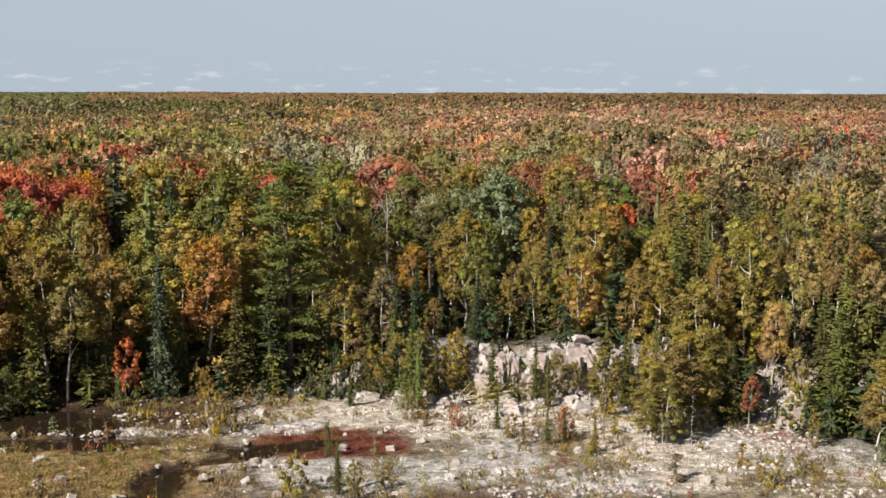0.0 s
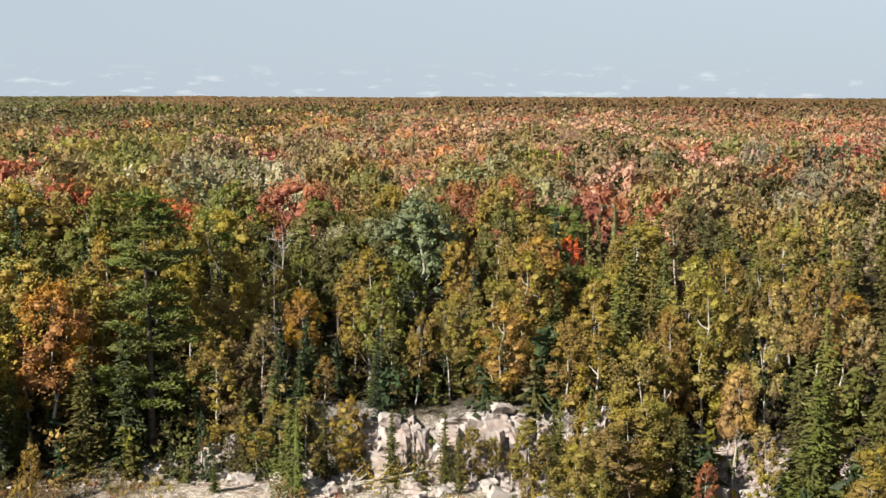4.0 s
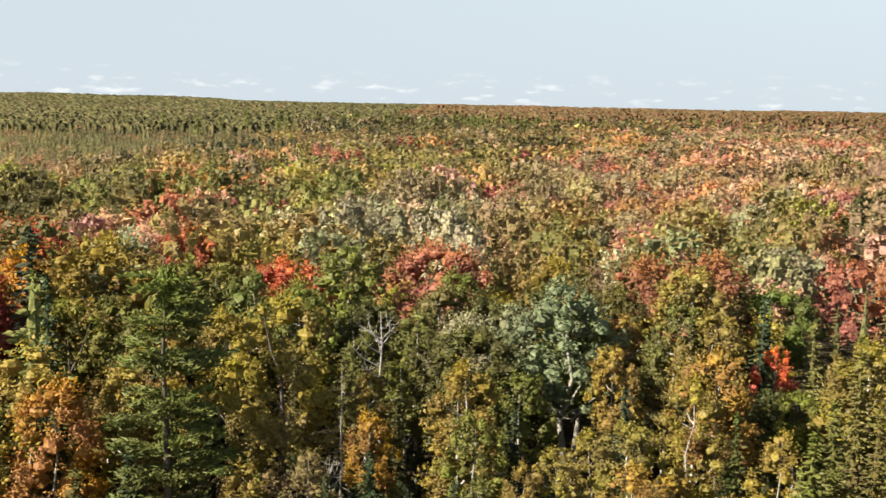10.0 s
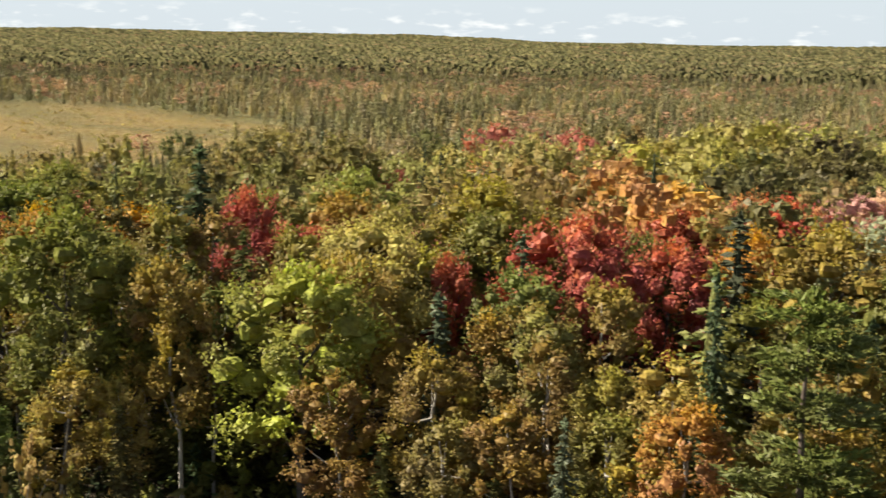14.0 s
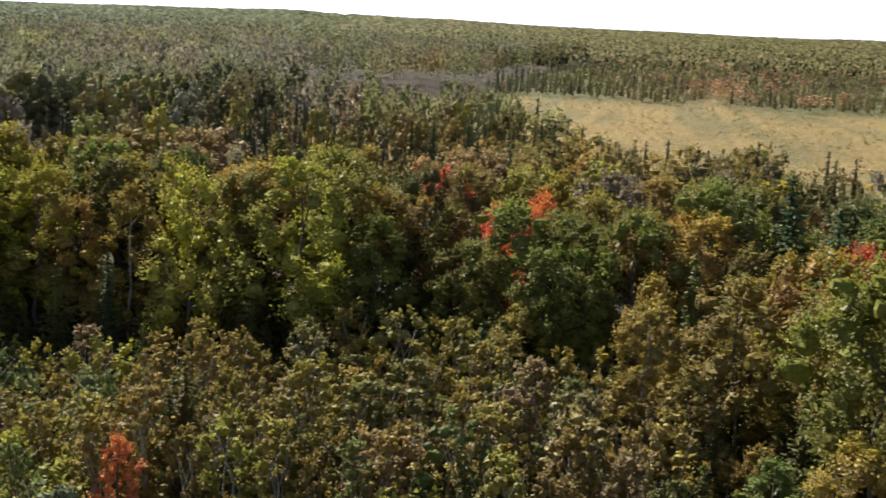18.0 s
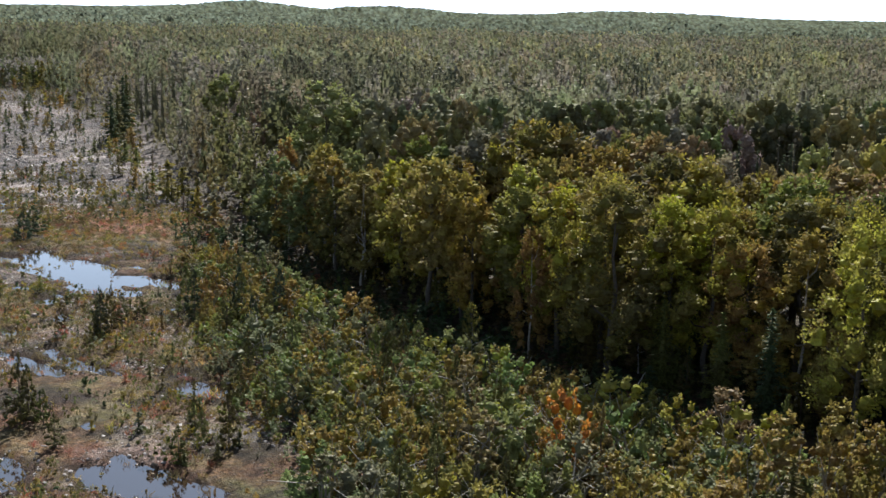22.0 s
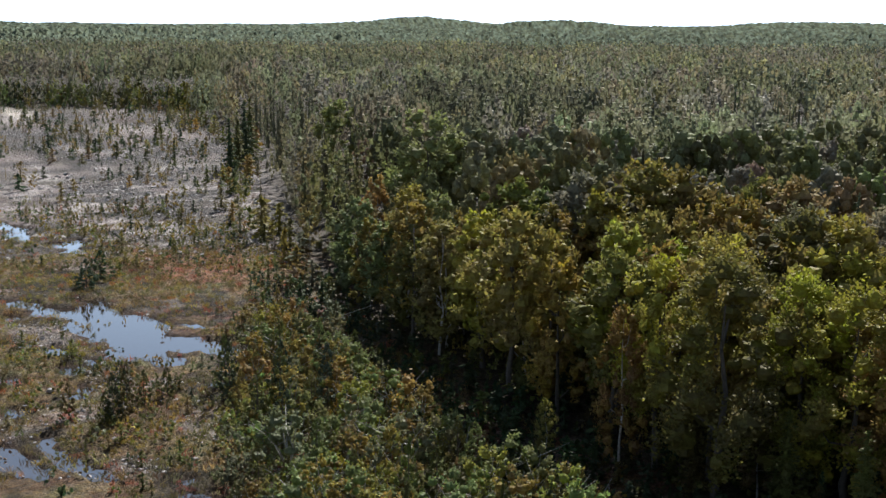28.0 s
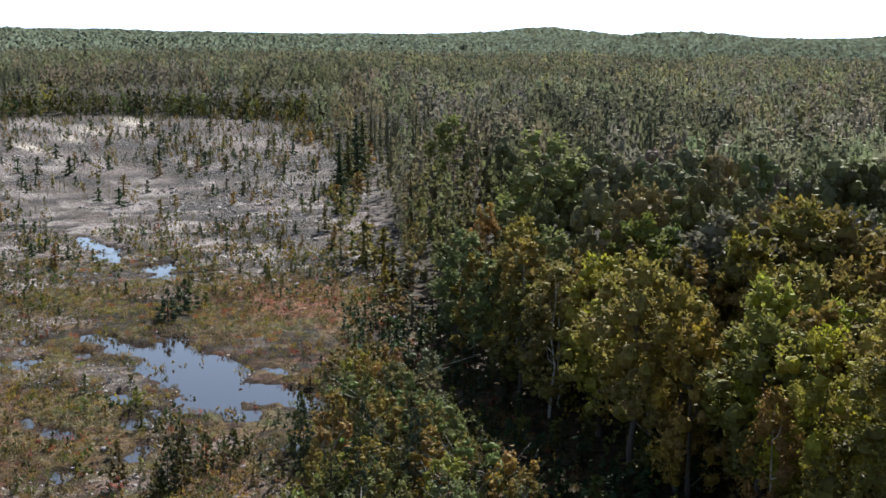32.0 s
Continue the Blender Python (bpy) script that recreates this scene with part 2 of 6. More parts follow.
# the edge of the tall forest, round the clearing: the woods lie to its right
EDGE = [(70, -60), (60, 20), (46, 70), (37, 92), (27, 108), (18, 116.5), (-2, 118.5), (-13, 118), (-26, 116), (-38, 112), (-48, 103), (-58, 96),
        (-72, 91), (-86, 82), (-92, 66), (-93, 40), (-95, 15), (-97, -8), (-102, -32), (-110, -58), (-124, -92), (-148, -150), (-192, -236),
        (-215, -322), (-236, -395), (-190, -445), (-110, -450), (-40, -430), (60, -400), (90, -300), (90, -120), (70, -60)]
CLIFF_FOOT = [(40, 98), (30, 107), (22, 113.5), (16, 115.5), (6, 116.5), (-2, 118.0), (-11, 119.5), (-22, 126), (-40, 150)]
# ponds: centre, half axes, turn in degrees
PONDS = [(-79.4, -56.8, 4.8, 17, -6), (-82.9, -44.8, 3.4, 7, 25), (-75.9, -69.8, 2.4, 8, 15), (-38, 2, 4.6, 11, 12), (-48.5, 16.5, 2.8, 7, 20), (-64, -1, 2.0, 4.5, 10),
         (-56, -18, 1.3, 7, 8), (-60, -13, 1.0, 4, 8), (-67, -160, 9, 17, 0), (-62, -95, 4.5, 2.6, 20), (-62, -69, 2.6, 4.6, 30), (-51, -62, 1.3, 7, -5),
         (-44.5, -68, 2.4, 9, 0), (-41, -36, 2.0, 7, 5), (-90, -126, 2.0, 9, -8), (-91, -142, 1.6, 9, -4), (-96, -108, 5.5, 1.7, 0), (-64, -116, 5, 1.2, -15),
         (-112, -70, 2.6, 0.9, 10), (-34.5, 108.8, 8.0, 4.4, 0), (-31, 101, 10.5, 2.2, 2), (-20.6, 91, 2.3, 5.5, -8), (-17.5, 97, 3.6, 1.3, 30), (-15.6, 100.2, 4.6, 1.3, 4), (-10.4, 102.3, 3.0, 1.0, 12),
         (-63.5, -97, 3.8, 4.6, 10), (-61.7, -86, 2.4, 3, 0), (-38.4, -33, 1.7, 6.5, 4), (-37.9, -23, 1.1, 5, 0), (-46.5, -75, 2.2, 10, 0), (-94.5, -114, 3.4, 5, 0), (-92.2, -133, 3, 5, 10),
         (-63.4, -125, 1.4, 5.5, 0), (-71, -121, 5, 1.6, 0), (-55.4, -17.7, 0.9, 4.6, 4), (-59.3, -16.5, 0.7, 3.4, 0), (-49.6, 10.9, 1.3, 1.8, 0), (-69.2, -41.9, 1.7, 2.0, 0), (-45, -21.3, 1.8, 1.6, 0),
         (-30, -20, 3, 9, 0), (-24, -50, 5, 12, 20), (-20, 40, 4, 9, 0), (-8, 66, 6, 3, 0), (-200, -345, 16, 5, 35)]
RED_POOLS = [(-9.4, 101.3, 6.4, 4.2, 4), (-4.8, 99.4, 3.4, 0.9, -3), (-8, 105, 4, 0.9, 0)]
puddle_rng = np.random.default_rng(17)
PONDS += [(puddle_rng.uniform(-88, -34), puddle_rng.uniform(-92, 44), puddle_rng.uniform(0.5, 1.5), puddle_rng.uniform(0.8, 3.0), puddle_rng.uniform(-30, 30)) for _ in range(64)]


def inside(list_of, x, y, seed, rough=0.62, size=3.6):
    """How far inside the nearest of these pools, 1 at its middle, 0 on its shore."""
    wob = (fbm(x, y, size, seed, 4) - 0.5) * 2 * rough
    best = np.full(np.shape(x), -9.0)
    for cx, cy, rx, ry, turn in list_of:
        c, s = math.cos(radians(turn)), math.sin(radians(turn))
        u, v = (x - cx) * c + (y - cy) * s, -(x - cx) * s + (y - cy) * c
        best = np.maximum(best, 1 - np.hypot(u / rx, v / ry) + wob)
    return best


def bank(x, y):
    """0 on the quarry floor, 1 on top of the rock step behind it."""
    d = -side(CLIFF_FOOT, x, y)
    steep = smooth(-16, -2, x) * (1 - smooth(22, 30, x))
    width = 2.4 + (1 - steep) * 12
    return smooth(0, 1, d / width + 0.25 * (fbm(x, y, 3.0, 5, 3) - 0.5) * steep)


def ground_height(x, y):
    x, y = np.asarray(x, float), np.asarray(y, float)
    z = FLOOR + 0.5 * (fbm(x, y, 7, 3, 4) - 0.5) + 0.35 * (fbm(x, y, 1.6, 9, 2) - 0.5)
    woods = smooth(-2, 14, -side(EDGE, x, y))
    z = z + woods * (1.2 * fbm(x, y, 40, 21, 3))
    top = bank(x, y) * np.where(y > 60, 1.0, 0.0)
    z = z + top * (4.4 - 3.0 * smooth(-10, -45, x) + 1.2 * fbm(x, y, 15, 12, 3))
    pool = inside(PONDS, x, y, 31)
    z = z - 0.75 * smooth(-0.05, 0.30, pool)
    red = inside(RED_POOLS, x, y, 33, 0.4, 3.0)
    z = z - 0.15 * smooth(-0.05, 0.3, red)
    # the land rises slowly towards the horizon
    r = np.hypot(x, y - 60)
    return z + 14 * smooth(1400, 4600, r)


PLAIN_LINE = [(-420, -160), (-330, -60), (-300, 20), (-250, 60), (-185, 85), (-150, 110), (-135, 150), (-145, 200), (-132, 240), (-128, 273), (-160, 385), (-195, 546), (-340, 1100), (-900, 3300)]


def land(x, y):
    """0: maple woods to the north, 1: plain of small conifers to the west, 2: green woods to the south."""
    west = side(PLAIN_LINE, x, y) > 0
    south = y < -20 + 0.25 * x + 40
    return np.where(south & (x < 60), 2, np.where(west, 1, 0))


def blend(a, b, w):
    return a * (1 - w[..., None]) + np.array(b) * w[..., None]


def ground_cover(x, y):
    """The colour of what covers the ground: moss, sedge, gravel, mud, needles and leaves."""
    n1, n2, n3 = fbm(x, y, 11, 51, 4), fbm(x, y, 4.0, 57, 4), fbm(x, y, 24, 61, 3)
    col = np.zeros(np.shape(x) + (3,)) + np.array((0.098, 0.055, 0.023))
    col = blend(col, (0.135, 0.088, 0.033), smooth(0.5, 0.62, n1))
    col = blend(col, (0.105, 0.095, 0.034), smooth(0.55, 0.66, n2) * 0.8)
    col = blend(col, (0.13, 0.055, 0.028), smooth(0.55, 0.66, n3) * 0.8)
    n4, n5 = fbm(x, y, 2.6, 53, 3), fbm(x, y, 6.5, 59, 4)
    col = blend(col, (0.032, 0.024, 0.014), smooth(0.50, 0.60, n5) * 0.9)
    col = blend(col, (0.19, 0.135, 0.06), smooth(0.58, 0.70, n4) * 0.5)
    # bare pale patches in the bog
    bare = smooth(0.60, 0.66, fbm(x, y, 9, 71, 5)) * smooth(40, 20, y)
    col = blend(col, (0.22, 0.175, 0.145), bare * 0.5)
    # a rusty sedge bed at the far side of the ponds
    rust = smooth(1.0, 0.3, np.hypot((x + 104) / 13, (y + 84) / 22) + (n2 - 0.5))
    col = blend(col, (0.21, 0.085, 0.03), rust * 0.8)
    # the stony plain
    plain = smooth(-92, -112, y + 0.25 * (x + 90) + 26 * (n1 - 0.5))
    stony = blend(np.zeros(np.shape(x) + (3,)) + np.array((0.19, 0.147, 0.122)), (0.30, 0.252, 0.215), smooth(0.47, 0.6, n2))
    stony = blend(stony, (0.06, 0.05, 0.042), smooth(0.48, 0.58, fbm(x * 0.45 + y * 0.2, y, 5.0, 65, 4)) * 0.9)
    stony = blend(stony, (0.09, 0.072, 0.052), smooth(0.5, 0.64, n1) * 0.8)
    col = col * (1 - plain[..., None]) + stony * plain[..., None]
    track = smooth(2.8, 1.8, np.abs(side([(-100, -296), (-124, -320), (-145, -352), (-152, -372), (-178, -398), (-170, -420)], x, y)))
    col = blend(col, (0.52, 0.44, 0.34), track)
    # the quarry floor
    quarry = smooth(84, 90, y + 8 * (n1 - 0.5)) * smooth(-24, -15, x - 0.15 * (y - 100) + 10 * (n2 - 0.5))
    pale = blend(np.zeros(np.shape(x) + (3,)) + np.array((0.46, 0.42, 0.375)), (0.52, 0.44, 0.35), smooth(0.45, 0.6, n1))
    pale = blend(pale, (0.19, 0.145, 0.08), smooth(0.52, 0.62, fbm(x, y, 5, 81, 4)) * 0.8)
    col = col * (1 - quarry[..., None]) + pale * quarry[..., None]
    flats = smooth(84, 88, y) * smooth(108, 100, y) * smooth(-13, -19, x + 4 * (n2 - 0.5))
    col = blend(col, (0.27, 0.17, 0.062), flats * 0.85)
    pinkish = smooth(1.0, 0.6, np.hypot((x - 28.5) / 5.5, (y - 107) / 8.5) + 0.6 * (n2 - 0.5))
    col = blend(col, (0.36, 0.26, 0.205), pinkish * 0.9)
    bar = smooth(1.0, 0.6, np.hypot((x + 28) / 8, (y - 104.5) / 1.6) + 0.5 * (n2 - 0.5))
    col = blend(col, (0.50, 0.46, 0.42), bar)
    red = inside(RED_POOLS, x, y, 33, 0.4, 3.0)
    col = blend(col, (0.13, 0.034, 0.013), smooth(-0.1, 0.1, red))
    pool = inside(PONDS, x, y, 31)
    col = blend(col, (0.045, 0.026, 0.014), smooth(-0.12, 0.02, pool))
    # meadow of yellow sedge
    mead = smooth(1.08, 0.92, np.hypot((x + 400) / 165, (y - 112) / 180) + 0.35 * (n3 - 0.5))
    woods = smooth(-3, 6, -side(EDGE, x, y)) * (1 - mead)
    col = blend(col, (0.055, 0.042, 0.024), woods)
    col = blend(col, (0.115, 0.112, 0.04), woods * np.where((land(x, y) == 1) & (y > 0), 1.0, 0.0))
    gold = blend(np.zeros(np.shape(x) + (3,)) + np.array((0.21, 0.142, 0.038)), (0.14, 0.112, 0.034), smooth(0.45, 0.6, n1))
    col = col * (1 - mead[..., None]) + gold * mead[..., None]
    step = bank(x, y) * np.where(y > 60, 1.0, 0.0)
    rubble = smooth(0.03, 0.15, step) * (1 - smooth(0.5, 0.75, step)) * smooth(1, 4, x)
    col = blend(col, (0.42, 0.34, 0.30), rubble)
    return col


# ---- meshes ----
def mesh_of(name, verts, faces, mats, tint=None, attr="tint", face_mats=None, soft=False):
    """A mesh from numpy arrays: verts (n, 3) and a list of index arrays (m, k)."""
    me = bpy.data.meshes.new(name)
    verts = np.asarray(verts, np.float32)
    me.vertices.add(len(verts))
    me.vertices.foreach_set("co", verts.ravel())
    sizes = np.concatenate([np.full(len(f), f.shape[1], np.int32) for f in faces])
    loops = np.concatenate([f.ravel() for f in faces]).astype(np.int32)
    me.loops.add(len(loops))
    me.loops.foreach_set("vertex_index", loops)
    me.polygons.add(len(sizes))
    me.polygons.foreach_set("loop_start", np.concatenate([[0], np.cumsum(sizes)[:-1]]).astype(np.int32))
    me.polygons.foreach_set("loop_total", sizes)
    if face_mats is not None:
        me.polygons.foreach_set("material_index", np.asarray(face_mats, np.int32))
    me.polygons.foreach_set("use_smooth", np.full(len(sizes), soft))
    for m in mats:
        me.materials.append(m)
    if tint is not None:
        layer = me.attributes.new(attr, "FLOAT_COLOR", "POINT")
        layer.data.foreach_set("color", np.concatenate([tint, np.ones((len(tint), 1))], 1).astype(np.float32).ravel())
    me.update(calc_edges=True)
    me.validate()
    return me


def unit(v):
    return v / (np.linalg.norm(v, axis=-1, keepdims=True) + 1e-9)


def sprays(rng, where, normal, size, along=None, slim=0.6):
    """Leaf sprays: a folded, pointed quad at each place."""
    n = len(where)
    normal = unit(normal)
    a = unit(np.cross(normal, rng.normal(size=(n, 3)))) if along is None else unit(along)
    b = unit(np.cross(normal, a))
    length = (size * rng.uniform(0.65, 1.35, (n, 1)))
    wide = length * slim
    v = np.stack([where - a * length * 0.5, where + b * wide * 0.5 - normal * length * 0.13 + a * length * rng.uniform(-0.15, 0.15, (n, 1)),
                  where + a * length * 0.5, where - b * wide * 0.5 - normal * length * 0.13 + a * length * rng.uniform(-0.15, 0.15, (n, 1))], 1)
    return v.reshape(-1, 3), np.arange(4 * n).reshape(n, 4)


def tube(points, radii, sides=6):
    points = np.asarray(points, float)
    rings = []
    for i, p in enumerate(points):
        d = points[min(i + 1, len(points) - 1)] - points[max(i - 1, 0)]
        d = d / (np.linalg.norm(d) + 1e-9)
        u = np.cross(d, (0.3, 0.9, 0.1) if abs(d[2]) > 0.8 else (0, 0, 1))
        u = u / np.linalg.norm(u)
        w = np.cross(d, u)
        ang = np.linspace(0, 2 * math.pi, sides, endpoint=False)
        rings.append(p + radii[i] * (np.cos(ang)[:, None] * u + np.sin(ang)[:, None] * w))
    v = np.concatenate(rings)
    f = []
    for i in range(len(points) - 1):
        for k in range(sides):
            f.append((i * sides + k, i * sides + (k + 1) % sides, (i + 1) * sides + (k + 1) % sides, (i + 1) * sides + k))
    return v, np.array(f)


def joined(pieces):
    vs, fs, base = [], [], 0
    for v, f in pieces:
        vs.append(v)
        fs.append(f + base)
        base += len(v)
    return np.concatenate(vs), np.concatenate(fs)


def bent(rng, base, top, wander, steps=5):
    line = np.array([base + (top - base) * k / steps for k in range(steps + 1)], float)
    line[1:-1] += rng.normal(size=(steps - 1, 3)) * wander * np.array((1, 1, 0.2))
    return line


# the six sides of a block, each cut in four, blown up to a ball
SIDES = []
for axis in range(3):
    for sign in (-1, 1):
        for qa in (-1, 0):
            for qb in (-1, 0):
                quad = np.zeros((4, 3))
                quad[:, axis] = sign
                quad[:, (axis + 1) % 3] = (qa, qa + 1, qa + 1, qa)
                quad[:, (axis + 2) % 3] = (qb, qb, qb + 1, qb + 1)
                SIDES.append(quad[::sign])
FINE_BALL = unit(np.array(SIDES))
COARSE_BALL = unit(np.array([np.array([p for p in SIDES[4 * k:4 * k + 4]]).reshape(-1, 3)[[0, 4 + 3, 12 + 2, 8 + 1]] for k in range(6)]))


def hearts(rng, c, fine, full=0.60):
    """The dense inside of each leafy puff, which no light passes: a lumpy body for every centre and radius."""
    ball = FINE_BALL if fine else COARSE_BALL
    n = len(c)
    wave, turn = rng.normal(size=(n, 3)) * 2.6, rng.uniform(0, 6.28, n)
    lump = 1 + 0.24 * np.sin(np.einsum("qkd,nd->nqk", ball, wave) + turn[:, None, None])
    v = c[:, None, None, :3] + ball[None] * (lump * (full * c[:, 3])[:, None, None])[..., None]
    v = v.reshape(-1, 3)
    return v, np.arange(len(v)).reshape(-1, 4)


def inner_cone(h, r, base, power, sides, levels):
    """The dense inside of a conifer."""
    t = np.linspace(base + 0.03, 0.97, levels + 1)
    a = np.linspace(0, 6.2832, sides + 1)
    out = []
    for i in range(levels):
        lo, hi = r * (1 - t[i]) ** power, 0.8 * r * (1 - t[i + 1]) ** power
        for k in range(sides):
            out.append([(lo * math.cos(a[k]), lo * math.sin(a[k]), h * t[i]), (lo * math.cos(a[k + 1]), lo * math.sin(a[k + 1]), h * t[i]),
                        (hi * math.cos(a[k + 1]), hi * math.sin(a[k + 1]), h * t[i + 1]), (hi * math.cos(a[k]), hi * math.sin(a[k]), h * t[i + 1])])
    v = np.array(out).reshape(-1, 3)
    return v, np.arange(len(v)).reshape(-1, 4)


# ---- the kinds of tree, each about ten metres tall before it is scaled ----
def broad_crown(rng, h, r, low, puffs, count, size, lean=(0, 0), loose=0.28, slim=0.6, dome=0.6, rise=0.45, per=None, shell=True):
    """A crown of puffs on an egg-shaped outline; each puff is built of sprigs with gaps between, each sprig of upswept leaves."""
    u = ((np.arange(puffs) + rng.uniform(0, 1, puffs)) / puffs) ** 0.85
    prof = r * np.sqrt(np.clip(1 - ((u - 0.38) / np.where(u > 0.38, 0.66, 0.52)) ** 2, 0.02, 1))
    ang = np.arange(puffs) * 2.4 + rng.uniform(-0.7, 0.7, puffs)
    pr = r * rng.uniform(0.19, 0.42, puffs) * (1 - 0.3 * u)
    rad = np.maximum(prof - pr * 0.75, 0) * rng.uniform(0.55, 1.25, puffs)
    c = np.stack([np.cos(ang) * rad + lean[0] * u, np.sin(ang) * rad + lean[1] * u, h * (low + (1 - low) * u * 0.95)], 1)
    c[:, 2] -= pr * 0.5
    out = unit(np.stack([np.cos(ang) * (1.15 - u), np.sin(ang) * (1.15 - u), -0.1 + 1.1 * u], 1))
    sprigs = max(puffs, count // (per or min(13, max(3, count // 40))))
    home = rng.choice(puffs, sprigs, p=pr**2 / (pr**2).sum())
    d = unit(rng.normal(size=(sprigs, 3)) + 0.9 * out[home] + np.array((0, 0, 0.3)))
    heart = c[home] + d * (pr[home] * rng.uniform(0.62, 1.2, sprigs))[:, None] * np.array((1, 1, 1.15))
    k = rng.integers(0, sprigs, count)
    spread_ = (pr[home[k]] * 0.24)[:, None] * np.array((1, 1, 1.35))
    where = heart[k] + rng.normal(size=(count, 3)) * spread_
    normal = d[k] * (1.2 - dome) + out[home[k]] * dome + np.array((0, 0, 0.05 + 0.5 * dome)) + rng.normal(size=(count, 3)) * loose
    lead = np.array((0, 0, rise)) + d[k] * 0.45 + rng.normal(size=(count, 3)) * (0.9 - 0.6 * rise)
    v, f = sprays(rng, where, normal, size, lead, slim=slim)
    c = np.concatenate([c, pr[:, None]], 1)
    if shell:
        v2, f2 = hearts(rng, c, count > 300)
        v, f = np.concatenate([v, v2]), np.concatenate([f, f2 + len(v)])
    return v, f, c


def spruce_crown(rng, h, r, levels, arms, steps, size, base=0.06, power=0.85, shell=True):
    where, normal, along = [], [], []
    for i in range(levels):
        t = base + (0.985 - base) * (i + rng.uniform(-0.3, 0.3)) / (levels - 1)
        length = r * (1 - min(t, 0.99)) ** power * rng.uniform(0.68, 1.18) + 0.12
        for k in range(max(3, int(arms * (1 - 0.5 * t)))):
            a = rng.uniform(0, 2 * math.pi)
            ln = length * rng.uniform(0.5, 1.2)
            out = np.array((math.cos(a), math.sin(a), 0))
            sidew = np.array((-math.sin(a), math.cos(a), 0))
            m = max(1, round(steps * ln / r + 0.3))
            for j in range(m):
                s = (j + rng.uniform(0.3, 1.0)) / m
                for way in (-1, 1):
                    p = out * ln * s + np.array((0, 0, h * t - ln * (0.34 * s - 0.12 * s * s)))
                    where.append(p + sidew * way * 0.16 * ln * (1 - 0.6 * s) + rng.normal(size=3) * 0.05)
                    along.append(out + sidew * way * rng.uniform(0.3, 0.9) + np.array((0, 0, rng.uniform(-0.7, 0.1))))
                    normal.append(np.array((0, 0, 0.7)) + sidew * way * 0.6 + out * 0.5 + rng.normal(size=3) * 0.5)
    n = 8
    for j in range(n):
        where.append(np.array((0, 0, h * (0.97 + 0.035 * j / n))))
        along.append(np.array((rng.normal() * 0.25, rng.normal() * 0.25, 1.0)))
        normal.append(rng.normal(size=3))
    where, normal, along = np.array(where), np.array(normal), np.array(along)
    normal = normal - along * (normal * along).sum(1, keepdims=True) / (along**2).sum(1, keepdims=True)
    v, f = sprays(rng, where, normal, size, along, 0.55)
    if shell:
        v2, f2 = inner_cone(h, 0.30 * r, base, power, *((7, 5) if levels > 12 else (4, 2)))
        v, f = np.concatenate([v, v2]), np.concatenate([f, f2 + len(v)])
    return v, f


def pine_crown(rng, h, r, tiers, arms, per, size):
    """Uneven tiers of long boughs; each ends in flat, upswept plumes, with gaps of dark between the tiers."""
    where, normal, along, lines = [], [], [], []
    for i in range(tiers):
        t = 0.24 + 0.72 * (i + rng.uniform(-0.25, 0.25)) / (tiers - 1)
        reach = r * (1.15 - t) ** 0.6 * rng.uniform(0.75, 1.15)
        start = rng.uniform(0, 6.28)
        for k in range(arms):
            a = start + 6.283 * k / arms + rng.normal() * 0.35
            ln = reach * rng.uniform(0.45, 1.2) + 0.2
            out = np.array((math.cos(a), math.sin(a), 0))
            sidew = np.array((-math.sin(a), math.cos(a), 0))
            z0 = h * t + rng.normal() * 0.16
            rise = rng.uniform(0.02, 0.28) * ln
            lines.append([np.array((0, 0, z0)), out * ln * 0.6 + np.array((0, 0, z0 - 0.03 * ln)), out * ln + np.array((0, 0, z0 + rise))])
            plumes = max(3, int(5 * ln / r))
            for q in range(plumes):
                s = rng.uniform(0.42, 1.0)
                off = rng.normal() * 0.16 * ln
                heart = out * ln * s + sidew * off + np.array((0, 0, z0 + rise * s**2 - 0.04 * ln * s))
                n = max(6, int(per * ln / r / plumes))
                where.append(heart + rng.normal(size=(n, 3)) * np.array((0.17, 0.17, 0.045)) + out * rng.uniform(-0.2, 0.25, (n, 1)))
                along.append(out * 0.9 + sidew * off / (0.2 * ln) * 0.5 + rng.normal(size=(n, 3)) * 0.35 + np.array((0, 0, 0.25)))
                normal.append(np.array((0, 0, 0.8)) + out * 0.3 + rng.normal(size=(n, 3)) * 0.45)
    n = per
    where.append(np.stack([rng.normal(size=n) * 0.12, rng.normal(size=n) * 0.12, h * rng.uniform(0.9, 1.02, n)], 1))
    along.append(rng.normal(size=(n, 3)) * 0.45 + np.array((0, 0, 1.0)))
    normal.append(rng.normal(size=(n, 3)))
    where, normal, along = np.concatenate(where), np.concatenate(normal), np.concatenate(along)
    normal = normal - along * (normal * along).sum(1, keepdims=True) / (along**2).sum(1, keepdims=True)
    return *sprays(rng, where, normal, size, along, 0.36), lines


def trunk_of(rng, h, radius, lean=(0, 0), sides=7, wander=0.08, upto=0.9):
    line = bent(rng, np.array((0, 0, -0.4)), np.array((lean[0] * upto, lean[1] * upto, h * upto)), wander)
    return tube(line, [radius * (1 - 0.88 * k / (len(line) - 1)) for k in range(len(line))], sides), line


def limb_to(rng, line, target, radius, sides=5):
    k = np.argmin(np.abs(line[:, 2] - (target[2] - 0.8 * np.hypot(*(target[:2] - line[-1, :2])) * 0.7 - 0.6)))
    k = int(np.clip(k, 1, len(line) - 2))
    start = line[k]
    mid = (start + target) / 2 + np.array((0, 0, -0.12 * np.linalg.norm(target - start))) + rng.normal(size=3) * 0.1
    return tube([start, mid, target], [radius, radius * 0.65, radius * 0.2], sides)


LIBRARY = {}


